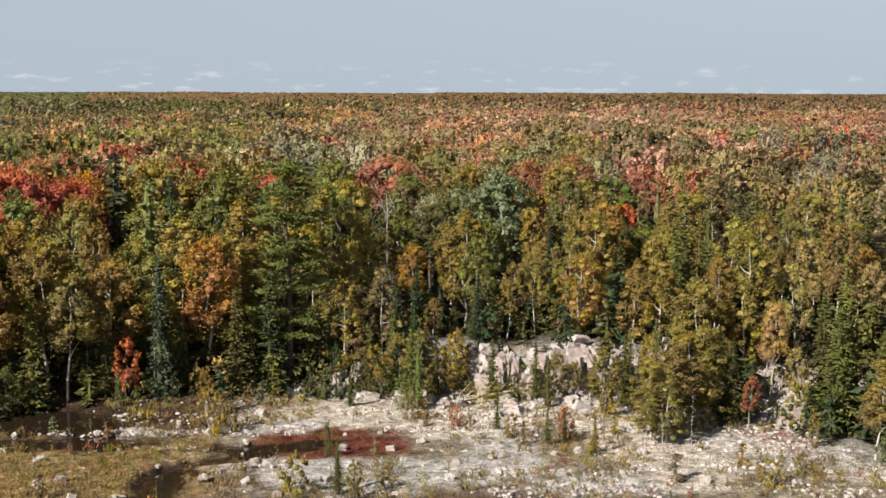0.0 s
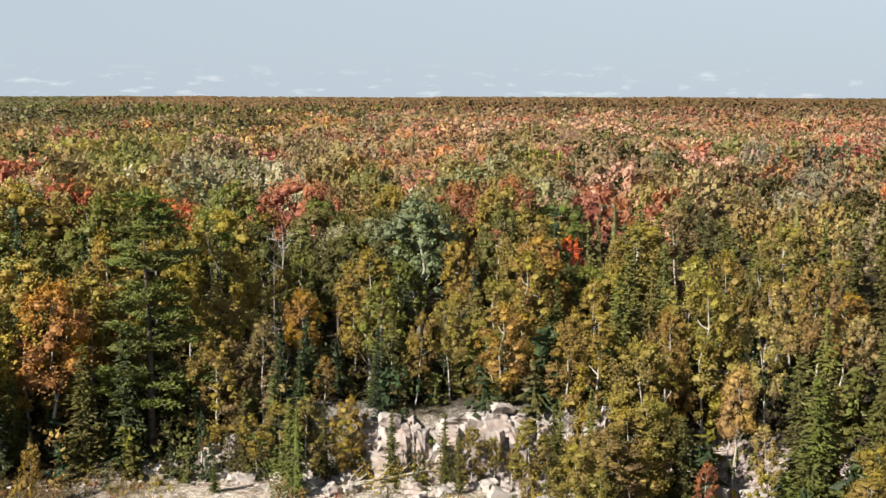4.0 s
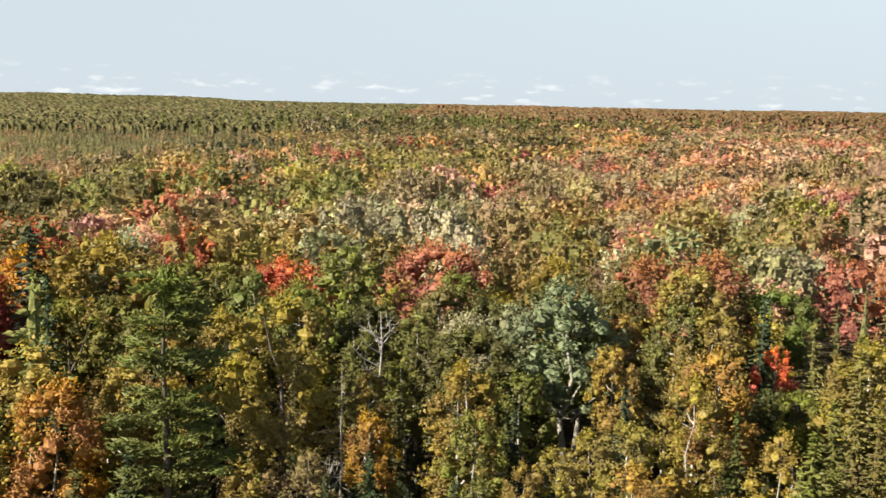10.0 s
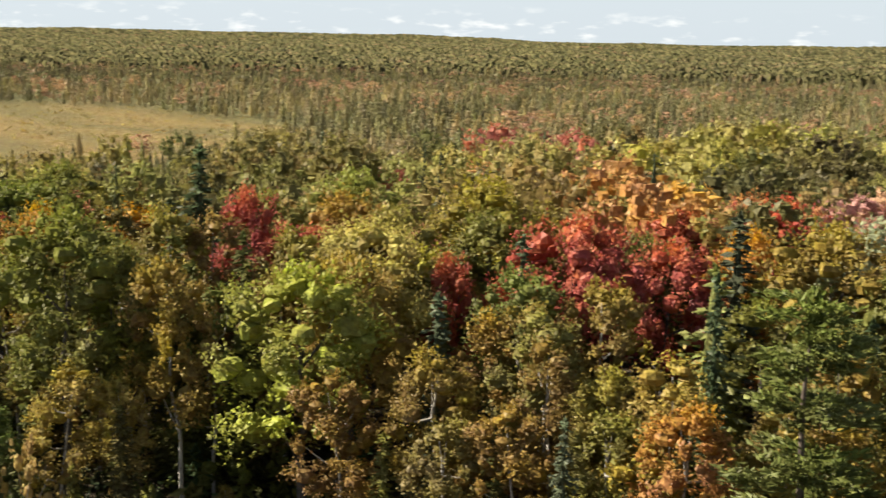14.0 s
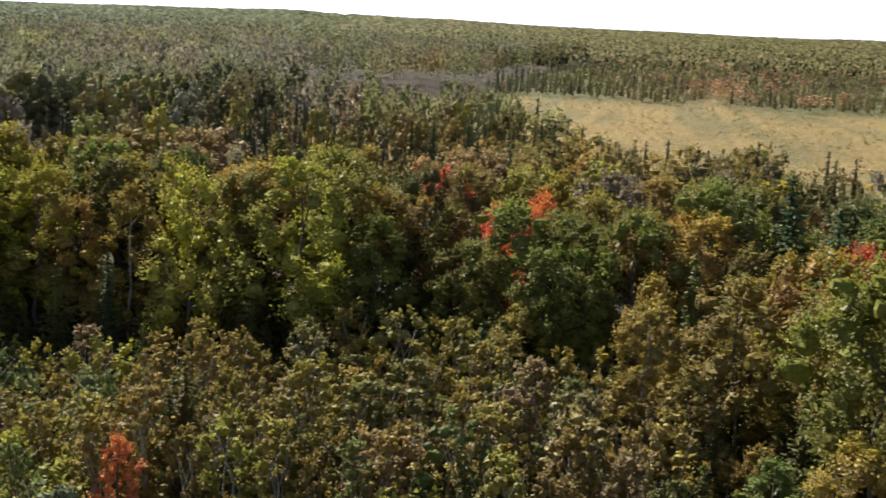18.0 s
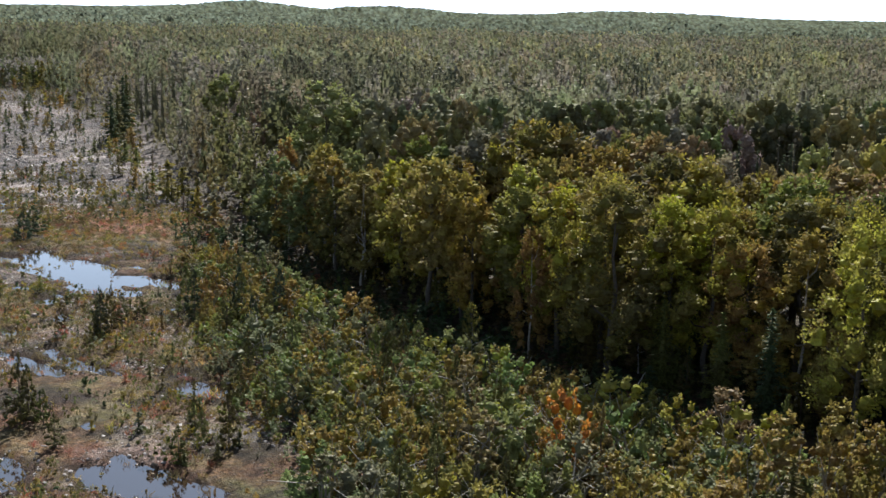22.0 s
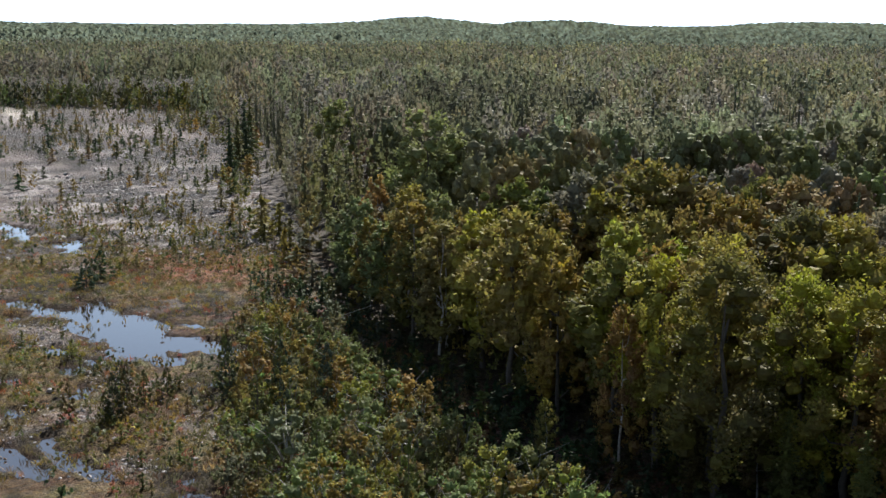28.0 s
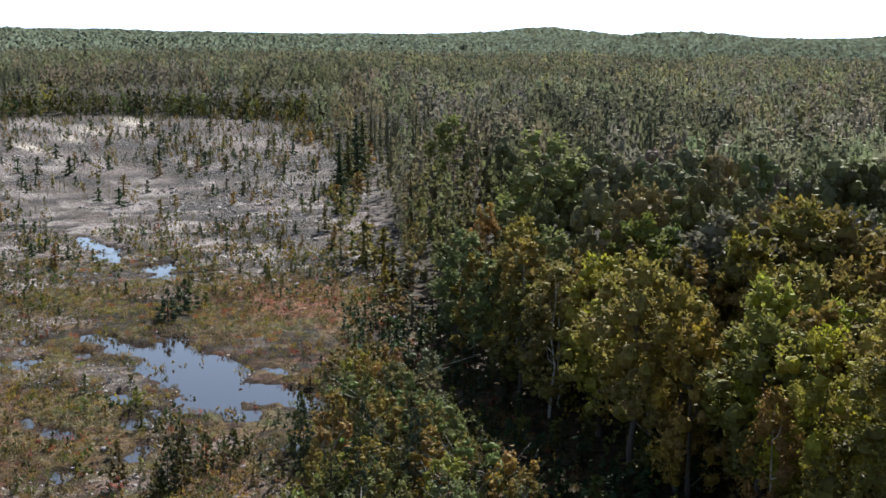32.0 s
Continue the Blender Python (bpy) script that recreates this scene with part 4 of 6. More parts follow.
# ---- trees that stand out, each where it stands ----
SINGLE = """
pine -14.9 121.7 23.0 pine 0.95 | spruce -36.2 140.5 23.0 spruce 1.25 | birch -22.8 121.5 16.0 amber 1.15 3 | spruce -26.5 117.2 15.0 bluespruce 0.8
aspen -34.8 152.8 22 pale 1.1 | tamarack -31 132.8 20.9 softgreen 1.15 | spruce -27.8 129.5 21.2 spruce 0.6 | spruce -2.7 119 10.8 spruce 1.0
aspen 6.0 139.5 21.7 silver 1.15 | aspen 1.5 142.7 19.3 silver 1.0 | maple -10.3 128.6 21.6 lime 1.05 1 | birch 22.8 113.4 13.4 olive 1.1
birch 26.5 119.7 13.8 gold 1.0 | birch 33 116 14.5 yellow 0.9 | birch 37 124 16 yellow 0.9 | birch 29.5 112 11.5 yellow 0.8
dead_spruce -5.6 126.6 17.6 grey 1.0 | snag -5.0 123.2 12.6 grey 0.9 | snag -4.3 124 10.8 grey 0.8 | birch -3.0 124.6 15.2 amber 0.95 3
crown_maple 20.0 139.5 17.8 scarlet 0.8 | snag 21.2 128.8 13.2 grey 0.8 | snag -6.3 136.6 19.4 grey 1.0 | maple -1.5 140.5 18.6 pale 0.9
birch 12.2 123.8 16.2 olive 1.15 | birch 15.2 121.6 13.6 gold 1.1 | birch 9.0 122.5 14.5 olive 1.0 | birch 6.2 121.5 13.8 gold 0.9 | birch 18.4 119.8 13.0 olive 1.0
maple -45.8 134.2 21.8 red 0.95 3 | maple -46.1 156.9 21.9 red 1.0 | maple -49.5 126.4 19.4 red 0.55 | spruce -47.5 131 20.5 bluespruce 0.9 | maple -52.5 150.5 20.6 red 1.0
maple -41 139 20.5 red 0.8 | maple -49.7 158 21.7 rust 1.0 | maple -32.5 161 21.6 red 0.9 | maple -37.5 164 22 pink 1.1 | maple -42 148 20.5 orange 0.8
birch -37.2 117 16.7 olive 1.1 | birch -31.7 118.7 14.8 gold 1.15 | birch -28.5 121.5 14.5 olive 1.1 | birch -34.5 114.5 13.5 olive 1.1 | birch -41.5 113.5 15 gold 1.15
maple -61.6 103 22.4 green 1.05 | birch -54.2 108.2 19.9 gold 0.95 | birch -75 89 15.6 gold 1.05 | birch -56.5 100.2 13.8 gold 1.1 | birch -53.3 104 12.8 gold 0.9
maple -47.5 113.2 20.2 lime 1.15 | bush -56 98.3 8.9 yellow 0.45 | spruce -76.6 119.6 24.9 spruce 1.2 | spruce -92.5 99.5 20.4 spruce 1.0 | spruce -90.5 103 21 spruce 0.9
maple -54.2 122.6 21.3 yellow 1.0 | maple -61.3 106 19.7 green 0.9 | maple -72.4 132.4 22.8 lime 1.1 | maple -59.6 137.4 23 lime 1.1 | maple -66 128 21.8 gold 1.0
maple -70.5 121 22.0 red 0.6 | maple -83 108 20.0 orange 0.8 | maple -86 104.5 19 red 0.6 | maple -49 118 20 gold 0.9 | spruce -44 121.3 18 bluespruce 1.1
maple -98.5 17.4 20.8 lime 1.0 | maple -97 13 19 lime 0.9 | maple -94.8 46.8 20.2 lime 0.95 | maple -94.5 57.5 22.4 lime 1.05 | maple -105 41 20 lime 0.85 | maple -96 87 19.4 green 1.15
maple -121 65 18.8 scarlet 0.7 | maple -104 77 17.8 scarlet 0.6 | maple -128 61 19 pink 0.8 | maple -101 73.5 15.0 gold 0.9 | maple -106 80.5 14.4 orange 0.6 | maple -111 77 18.4 coral 0.7 | maple -108 73 17.6 scarlet 0.6 | maple -127 65.5 19 scarlet 0.6 | maple -112 70 16 brown 0.9
maple 20.1 136.4 15.9 deep 0.8 1 | maple 18.2 136 15.5 deep 0.9 | maple 21.6 136.8 15.4 green 0.9 | birch 20 133 13.5 deep 0.9 | maple -54.6 58.8 9.2 coral 0.85 0 | bush -73.2 35.3 7.8 orange 0.62 | bush -76 32 7.2 gold 0.6 | bush -79 23.5 5.4 softgreen 0.8
maple -100 -9 19.5 gold 1.0 | maple -94.3 22 20.6 green 1.15 | birch -94.4 11.6 15.2 gold 0.8 | birch -89.7 8.2 7.2 olive 0.8 | maple -104.5 13 19.5 lime 1.0
maple -132.7 -70 24 softgreen 1.2 | maple -103.5 -18 18.2 lime 1.0 | maple -113 -45 17 olive 1.0 | birch -119 -62 16 gold 1.0 | birch -122 -86 10.5 yellow 0.9 | maple -125 -17 22.2 gold 1.0
spruce -168 -198 17 spruce 1.2 | spruce -163 -192 15 deep 1.2 | spruce -158 -186 14 spruce 1.2 | maple -160 -140 21 softgreen 1.2 | spruce -173 -205 17 deep 1.3
fir -69 -28.4 5.4 spruce 1.10 | fir -70.5 -26.5 4.8 deep 1.19 | fir -73 -27 4.6 deep 1.10 | fir -79 -27 7.0 tamarack 0.94 | fir -47 -1.2 7.6 deep 0.9 | fir -48.2 -2.2 6.4 deep 0.9 | fir -48.6 -0.4 4.6 tamarack 0.9 | fir -66.3 -23.3 6.0 spruce 0.9 | fir -67.7 -23.6 6.6 deep 0.8 | fir -65.2 -22.6 4.4 deep 0.9 | fir -77.3 -22.6 7.4 spruce 0.9 | fir -57.1 14.0 6.4 deep 0.9 | fir -55.8 12.2 4.6 tamarack 1.0 | fir -56.8 9.6 3.8 deep 1.1 | fir -46.4 6.0 3.6 deep 1.2 | fir -52.9 -49 3.6 deep 1.1 | fir -54.9 -36.2 3.4 deep 1.2 | fir -84.5 -79.5 5.6 spruce 1.5 | fir -63.2 -25.8 5.2 deep 0.9 | fir -52.2 14.5 3.2 deep 1.2
fir -88 -83.5 5.8 spruce 1.53 | fir -63.2 6.8 5.6 tamarack 0.68 | fir -68 1 6.0 deep 0.94 | fir -72 8 6.8 tamarack 0.85 | fir -83 3.5 4.5 deep 1.02
maple -29.4 116.0 7.4 coral 0.95 0 | dead_spruce -27 117 8.0 grey 1.0 | dead_spruce -33 116 7.5 grey 1.2 | dead_spruce -37 115 7.8 grey 1.2 | spruce -29.5 113.5 4.8 tamarack 1.1 | birch -21 110.5 5.4 gold 0.9
spruce -19.5 119 11.5 deep 1.4 | spruce -16.5 120 12.5 spruce 1.3 | spruce -8.4 113.4 3.4 tamarack 1.2 | tamarack -2.2 112.5 8.2 tamarack 0.85 | bush -2.8 109 4.0 brown 0.6 | tamarack 9.6 113.5 6.4 deep 0.8
birch 20.5 108 7.8 olive 1.25 | birch 22.8 106.5 7.2 olive 1.2 | spruce 24.6 108 7.6 deep 1.1 | birch 26 106 6.4 rust 0.8 | birch 31.2 108 8.2 yellow 0.8 | spruce 35 106 11.5 tamarack 1.0
birch 33.8 96.5 8.0 gold 1.4 | birch 36.5 99 9.5 gold 1.2 | spruce 38 105 14 deep 1.1 | snag 30 113.2 9.2 grey 0.9 | spruce 12.2 99 4.2 olive 1.1 | bush 5.7 103.2 3.4 olive 0.7
fir -10 117.2 6.8 spruce 0.8 | fir -8.2 118 5.2 deep 0.8 | fir -12.5 117.5 4.6 spruce 0.9 | birch -5.6 117.2 6.6 gold 1.1 | birch -3.9 117.6 7.5 olive 1.2 | spruce -0.6 116.9 7.4 deep 1.0 | birch 0.6 116.6 6.4 gold 1.0 | bush -19.4 104.1 5.6 gold 0.55 | bush -17.6 104.6 3.6 olive 0.6 | spruce 4.7 106.2 3.6 deep 0.9 | bush 10.2 102.7 4.4 rust 0.55 | spruce 10 101.5 3.0 deep 0.8 | bush 1.2 107 3.4 rust 0.5 | spruce -7.5 88.5 5.6 deep 1.0 | willow -6.2 87.2 4.2 olive 0.9 | spruce -2.9 113.5 8.6 tamarack 1.3 | spruce -6.8 117.4 8.2 deep 1.1 | spruce -4.6 117.8 9.4 tamarack 1.1 | birch -2 117.4 8.0 olive 1.3 0 | fir -3.2 116.6 5.4 deep 0.9 | birch 1.2 117 8.2 gold 1.2 0 | spruce 4.6 115.3 7.4 deep 0.9 | birch 10.6 115 6.4 olive 1.2 0 | birch 14.8 114.6 7.2 olive 1.3 0 | spruce 16.6 113.6 8.2 deep 1.0 | birch 16.4 100.4 5.2 olive 1.1 | birch 17.3 103 8.4 olive 1.5 0 | birch 19.2 104.3 9.4 olive 1.5 0 | birch 20.8 106 9.8 olive 1.4 1 | birch 22.2 107.2 10.2 olive 1.5 0 | birch 18.4 101.6 7.0 olive 1.5 0 | birch 23.6 108.6 9.6 olive 1.3 1 | spruce 25 107.4 9.0 deep 1.2 | snag 17.6 99.4 5.4 grey 0.5 | snag 20.4 101.5 5.6 grey 0.45 | birch 29.4 113.5 10.5 rust 0.6 3 | willow 29.8 104 6.2 gold 1.0
fir 2.4 116.6 4.4 deep 1.0 | fir 6.6 115.6 4.0 deep 1.1 | spruce 8.6 115.2 7.2 deep 0.9 | birch 12.3 114.8 5.4 olive 1.0 | birch 13.6 115.2 4.6 gold 1.1 | spruce 17.2 115 8.4 tamarack 0.9 | birch 16 114.4 5.6 olive 1.1
spruce 19.2 112.6 9.6 tamarack 0.9 | fir 27.2 110.2 6.6 spruce 1.0 | birch 18.3 107.5 7.6 olive 1.3 | birch 24.4 110.5 8.4 gold 1.0 | willow 21.6 105.2 5.6 olive 1.0 | willow 14.5 110.5 3.6 brown 0.8 | spruce 33.6 110.4 12.6 deep 1.1
spruce 40.5 112 16 deep 1.1 | spruce 36.6 114.2 15.4 tamarack 1.1 | willow 30.2 100.5 4.2 gold 0.9 | spruce 8.6 101.5 3.2 tamarack 1.0 | bush 2.4 105.6 2.9 olive 0.6 | spruce -9 98 4.0 tamarack 0.8 | bush -10.5 88.5 4.4 olive 0.8 | bush 24 90 3.6 olive 1.0 | bush 27 92.5 3.4 olive 1.0
"""
for entry in SINGLE.replace("\n", "|").split("|"):
    word = entry.split()
    if word:
        plant(word[0], float(word[1]), float(word[2]), float(word[3]), word[4], float(word[5]), int(word[6]) if len(word) > 6 else None, low=float(word[1]) < -84 and float(word[2]) < 90)

HEROES = len(PLANTED)


# ---- the woods between them ----
def scatter(x0, x1, y0, y1, step, seed):
    rng = np.random.default_rng(seed)
    xs, ys = np.meshgrid(np.arange(x0, x1, step), np.arange(y0, y1, step))
    xs = xs + (np.arange(xs.shape[0]) % 2)[:, None] * step * 0.5
    return (xs + rng.uniform(-0.42, 0.42, xs.shape) * step).ravel(), (ys + rng.uniform(-0.42, 0.42, ys.shape) * step).ravel(), rng


def region_mix(x, y, depth):
    """What grows here: (kind, tint, weight) and the height of the tops."""
    n = float(fbm(x, y, 22, 97, 2))
    if land(np.array([x]), np.array([y]))[0] == 1 and y > 0:
        return [("spruce", "tamarack", 4), ("spruce", "deep", 2), ("tamarack", "olive", 4), ("tamarack", "tamarack", 4), ("birch", "rust", 0.6), ("birch", "red", 0.12 if n < 0.55 else 0.5), ("tamarack", "green", 3)], (5.5, 11.5)
    if x > -30 and y > 60:
        if y < 150 and x < 22 and depth < 34:
            return [("birch", "olive", 4), ("birch", "gold", 1.6), ("spruce", "deep", 2.2), ("spruce", "spruce", 1.8), ("birch", "tamarack", 1.6), ("aspen", "green", 0.7), ("maple", "deep", 1.0), ("aspen", "silver", 0.6)], (13 + min(depth, 30) * 0.22, 16 + min(depth, 30) * 0.2)
        if x >= 22 and y < 165:
            return [("spruce", "deep", 3), ("spruce", "tamarack", 2), ("birch", "olive", 2), ("birch", "yellow", 0.35), ("birch", "gold", 1.6), ("maple", "deep", 1.4), ("birch", "brown", 1.0), ("spruce", "spruce", 1.0)], (13 + min(depth, 40) * 0.16, 16.5 + min(depth, 40) * 0.14)
        if y < 240:
            if x > 24:
                return [("maple", "brown", 2), ("maple", "grey", 2), ("maple", "rust", 2), ("maple", "red", 0.45), ("maple", "deep", 1.5), ("maple", "olive", 2.6), ("maple", "pink", 0.6)], (19, 22)
            return [("maple", "pale", 1.3), ("maple", "pink", 1.0), ("maple", "olive", 2.2), ("maple", "silver", 1.4), ("maple", "lime", 0.8), ("maple", "red", 0.35), ("maple", "brown", 1.5), ("maple", "green", 1.4), ("maple", "rust", 0.9)], (19, 22)
        return [("maple", "rust", 5.0), ("maple", "red", 1.1 if n > 0.5 else 0.5), ("maple", "amber", 0.8), ("maple", "olive", 1.2), ("maple", "brown", 1.0), ("maple", "green", 0.5), ("maple", "brown", 3.0), ("maple", "pink", 1.4), ("spruce", "deep", 0.15)], (19, 22)
    if y > 88 and x > -112:
        if depth < 22:
            return [("birch", "gold", 1.3), ("birch", "olive", 4), ("maple", "olive", 1.0), ("birch", "tamarack", 1.4), ("spruce", "deep", 2.4), ("spruce", "tamarack", 1.4)], (12 + depth * 0.35, 15.5 + depth * 0.26)
        return [("maple", "green", 2), ("maple", "lime", 1.6), ("maple", "olive", 1.8), ("maple", "gold", 1.4), ("maple", "red", 0.5 if n > 0.5 else 0.25), ("maple", "orange", 0.4), ("maple", "deep", 1.4), ("spruce", "spruce", 1.0), ("maple", "pink", 0.3)], (18, 22)
    if y > -5 and x > -220:
        if x < -138 and y > 18:
            return [("spruce", "spruce", 2.4), ("tamarack", "olive", 2), ("spruce", "deep", 1.6), ("birch", "olive", 1.6), ("maple", "green", 0.8), ("birch", "gold", 0.6)], (16, 19)
        if depth < 20:
            return [("maple", "green", 1.8), ("maple", "lime", 0.8), ("birch", "olive", 1.8), ("maple", "gold", 0.5), ("maple", "deep", 2.2), ("aspen", "grey", 0.8), ("maple", "olive", 2.0)], (14.5 + depth * 0.2, 18.5 + depth * 0.15)
        return [("aspen", "grey", 2.6), ("maple", "brown", 1.6), ("spruce", "spruce", 1.7), ("maple", "deep", 1.6), ("maple", "olive", 1.3), ("birch", "olive", 1), ("dead_spruce", "grey", 0.8), ("maple", "lime", 0.5)], (16.5, 20.5)
    if depth < 16:
        return [("birch", "gold", 0.35), ("birch", "olive", 1.6), ("maple", "green", 2.4), ("spruce", "deep", 1.6), ("maple", "softgreen", 2.0), ("birch", "brown", 0.5)], (12.5 + depth * 0.25, 17 + depth * 0.2)
    return [("maple", "softgreen", 2.6), ("maple", "green", 2.6), ("spruce", "deep", 0.8), ("maple", "grey", 1.5 if n > 0.45 else 0.5), ("maple", "brown", 0.7 if n > 0.5 else 0.3), ("maple", "lime", 0.8), ("maple", "deep", 0.6), ("maple", "olive", 1.0), ("spruce", "spruce", 0.3)], (18, 22)


def clumps(x, y, size=24, pull=8.0):
    """Slow noise by which trees of one colour keep together."""
    return np.stack([np.exp(pull * (value_noise(x, y, size, 200 + 7 * k) - 0.5)) for k in range(10)])


def choose(rng, mix, clump):
    total, picked = 0.0, mix[0]
    for m, c in zip(mix, clump):
        total += m[2] * c
        if rng.uniform() * total < m[2] * c:
            picked = m
    return picked[0], picked[1]


def near_woods():
    x, y, rng = scatter(-150, 60, -110, 175, 4.1, 23)
    depth = -side(EDGE, x, y)
    dist = path_distance(x, y)
    ok = (depth > 1.0) & (depth < 36) & (dist < 122) & ~((x > 0) & (y < 95))
    for px, py, dp in zip(x[ok], y[ok], depth[ok]):
        if min(math.hypot(px - a, py - b) - 0.55 * r for a, b, r in PLANTED[:HEROES]) < 1.9 or min(math.hypot(px - a, py - b) - 0.45 * r for a, b, r in PLANTED) < 1.3:
            continue
        mix, (lo, hi) = region_mix(px, py, dp)
        kind, tint = choose(rng, mix, clumps(px, py))
        plant(kind, px, py, rng.uniform(lo - 1.5, hi + 0.6), tint, rng.uniform(0.92, 1.22) * (0.95 if px < -84 and py < 88 else 1.0), low=dp < (13 if px > -60 and py > 60 else 9) or rng.uniform() < 0.3)


def model_lod(rng, kind, count, size, airy=False):
    """A lighter model of the same kind, ten metres tall, for woods further off; airy crowns are leafier, dense ones closed."""
    if airy:
        count = int(count * 1.5)
    per = max(2, min(10, count // 40))
    if kind in ("maple", "birch", "aspen"):
        r, low, most, rise = {"maple": (2.3, 0.56, 22, 0.55), "birch": (1.8, 0.5, 18, 0.7), "aspen": (1.6, 0.4, 20, 0.85)}[kind]
        v, f, c = broad_crown(rng, 10, r, low, max(7, min(int(most * 1.35) if airy else most, count // 4)), count, size, loose=0.25, slim=1.1, dome=0.8, rise=rise, per=per, shell=False)
        return halved(v, hearts(rng, c, count > 250 and not airy, 0.72 if airy else 0.92)[0])
    slim = {"spruce": (1.8, 0.85), "tamarack": (1.7, 0.6), "dead_spruce": (0.7, 0.85)}[kind]
    if count < 100:
        u = rng.uniform(0.05, 1, count) ** 0.8
        a = rng.uniform(0, 6.28, count)
        rad = (1 - u) * (1.5 if kind == "spruce" else 1.9) + 0.1
        p = np.stack([np.cos(a) * rad, np.sin(a) * rad, 10 * u], 1)
        v, f = sprays(rng, p, np.stack([np.cos(a), np.sin(a), np.full(count, 0.5)], 1) + rng.normal(size=(count, 3)) * 0.3, size * 1.3)
    elif kind == "dead_spruce":
        v, f = spruce_crown(rng, 10, 0.7, max(5, count // 24), 4, 1, size * 0.6, 0.2, shell=False)
    else:
        v, f = spruce_crown(rng, 10, slim[0], max(6, count // 14), 6, 2, size, 0.1, slim[1], shell=False)
    return halved(v, inner_cone(10, (0.3 if count < 100 else 0.42) * slim[0], 0.1, slim[1], 5, 2)[0])


def halved(v, solid):
    """Each spray cut down to one pointed triangle, and the sides of the solid inside each in two."""
    solid = solid.reshape(-1, 4, 3)
    v = np.concatenate([v.reshape(-1, 4, 3)[:, :3], solid[:, :3], solid[:, (0, 2, 3)]]).reshape(-1, 3)
    return v, np.arange(len(v)).reshape(-1, 3)


def woodland(name, label, step, inner, outer, count, size, seed):
    """Joined woods between two distances from the path."""
    x, y, rng = scatter(-outer - 60, outer + 40, -outer, outer + 100, step, seed)
    depth = -side(EDGE, x, y)
    dist = path_distance(x, y)
    heading = np.degrees(np.arctan2(-(x - 0), y - 40)) % 360
    ok = (depth > 1.5) & (dist < outer) & ((dist >= inner) | ((depth >= 36) & (dist < 122) & (inner < 130))) & ((heading < 183) | (heading > 333)) & (meadow(x, y) > 0.97)
    x, y, depth = x[ok], y[ok], depth[ok]
    kinds = ["maple", "birch", "aspen", "spruce", "tamarack", "dead_spruce"]
    models = {(k, airy): [model_lod(rng, k, count, size, airy) for _ in range(3)] for k in kinds for airy in (True, False)}
    skirt = []
    for _ in range(3):
        leaves, _f, c = broad_crown(rng, 10, 1.7, 0.08, 16, int(count * 1.4), size, slim=1.1, shell=False)
        skirt.append(halved(leaves, hearts(rng, c, False, 0.95)[0]))
    billow = (7 if inner < 150 else 4.5) * (fbm(x, y, 30, 301, 2) - 0.5)
    foot = ground_height(x, y)
    vs, fs, ts, base = [], [], [], 0
    clump = clumps(x, y) if inner < 150 else clumps(x, y, 34, 15.0)
    near = np.array([p[:2] for p in PLANTED])
    for i in range(len(x)):
        if inner < 200 and np.min(np.hypot(near[:, 0] - x[i], near[:, 1] - y[i])) < 2.4:
            continue
        mix, (lo, hi) = region_mix(x[i], y[i], depth[i])
        kind, tint = choose(rng, mix, clump[:, i])
        kind = "aspen" if kind == "dead_spruce" and inner > 150 else kind
        v, f = models[kind, bool(y[i] > 60)][int(rng.integers(3))]
        if depth[i] < 13 and kind in ("maple", "birch", "aspen"):
            v, f = skirt[int(rng.integers(3))]
        s = max(0.4, ((rng.uniform(lo - 1.5, hi + 0.8) if inner < 150 or y[i] < 60 else rng.uniform(lo - 0.4, hi)) + (billow[i] if hi > 13 else 0) - foot[i]) / 10)
        a = rng.uniform(0, 6.28)
        c, sn = math.cos(a), math.sin(a)
        w = s * rng.uniform(0.88, 1.2) * step / 5.8 * ((0.78 if inner < 150 else 0.60) if y[i] < 60 and hi > 13 else (1.1 if inner < 150 else 1.2) if hi > 13 else 1.0) * (1.9 if hi < 13 else 1.0)
        w = min(w, s * 2.6)
        if depth[i] > 14 and hi > 13:
            # deep in the woods only the upper crowns reach the light
            whole = v.reshape(-1, 3, 3)
            v = whole[whole[:, :, 2].mean(1) > ((2.6 if y[i] < 60 else 4.6) if inner < 150 else 4.2 if y[i] < 60 else 5.4)].reshape(-1, 3)
            f = np.arange(len(v)).reshape(-1, 3)
        vs.append(np.stack([(v[:, 0] * c - v[:, 1] * sn) * w + x[i], (v[:, 0] * sn + v[:, 1] * c) * w + y[i], v[:, 2] * s + foot[i]], 1))
        fs.append(f + base)
        base += len(v)
        col = np.array(TINTS[tint]) * (rng.uniform(0.85, 1.15) if inner < 180 else rng.uniform(0.9, 1.1) if y[i] > 60 else rng.uniform(0.75, 1.25)) * (1 + rng.normal(size=3) * 0.06)
        col = col * 0.70 + 0.30 * col.mean() * np.array((1.3, 1.0, 0.66))
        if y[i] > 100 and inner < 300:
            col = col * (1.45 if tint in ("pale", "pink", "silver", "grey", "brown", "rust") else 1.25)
        if hi < 13:
            col = col * 0.8 + 0.45 * col.mean() * np.array((1.0, 1.03, 0.58))
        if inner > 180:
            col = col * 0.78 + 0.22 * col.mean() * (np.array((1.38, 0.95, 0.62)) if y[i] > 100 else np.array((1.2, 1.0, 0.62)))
        # haze over the far southern woods, mixed into their tint as pale grey-green
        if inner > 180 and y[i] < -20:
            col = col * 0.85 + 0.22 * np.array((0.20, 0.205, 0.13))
        if 20 <= y[i] < 60 and inner < 200:
            col = col * 1.15
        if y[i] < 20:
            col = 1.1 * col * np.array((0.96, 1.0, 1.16))
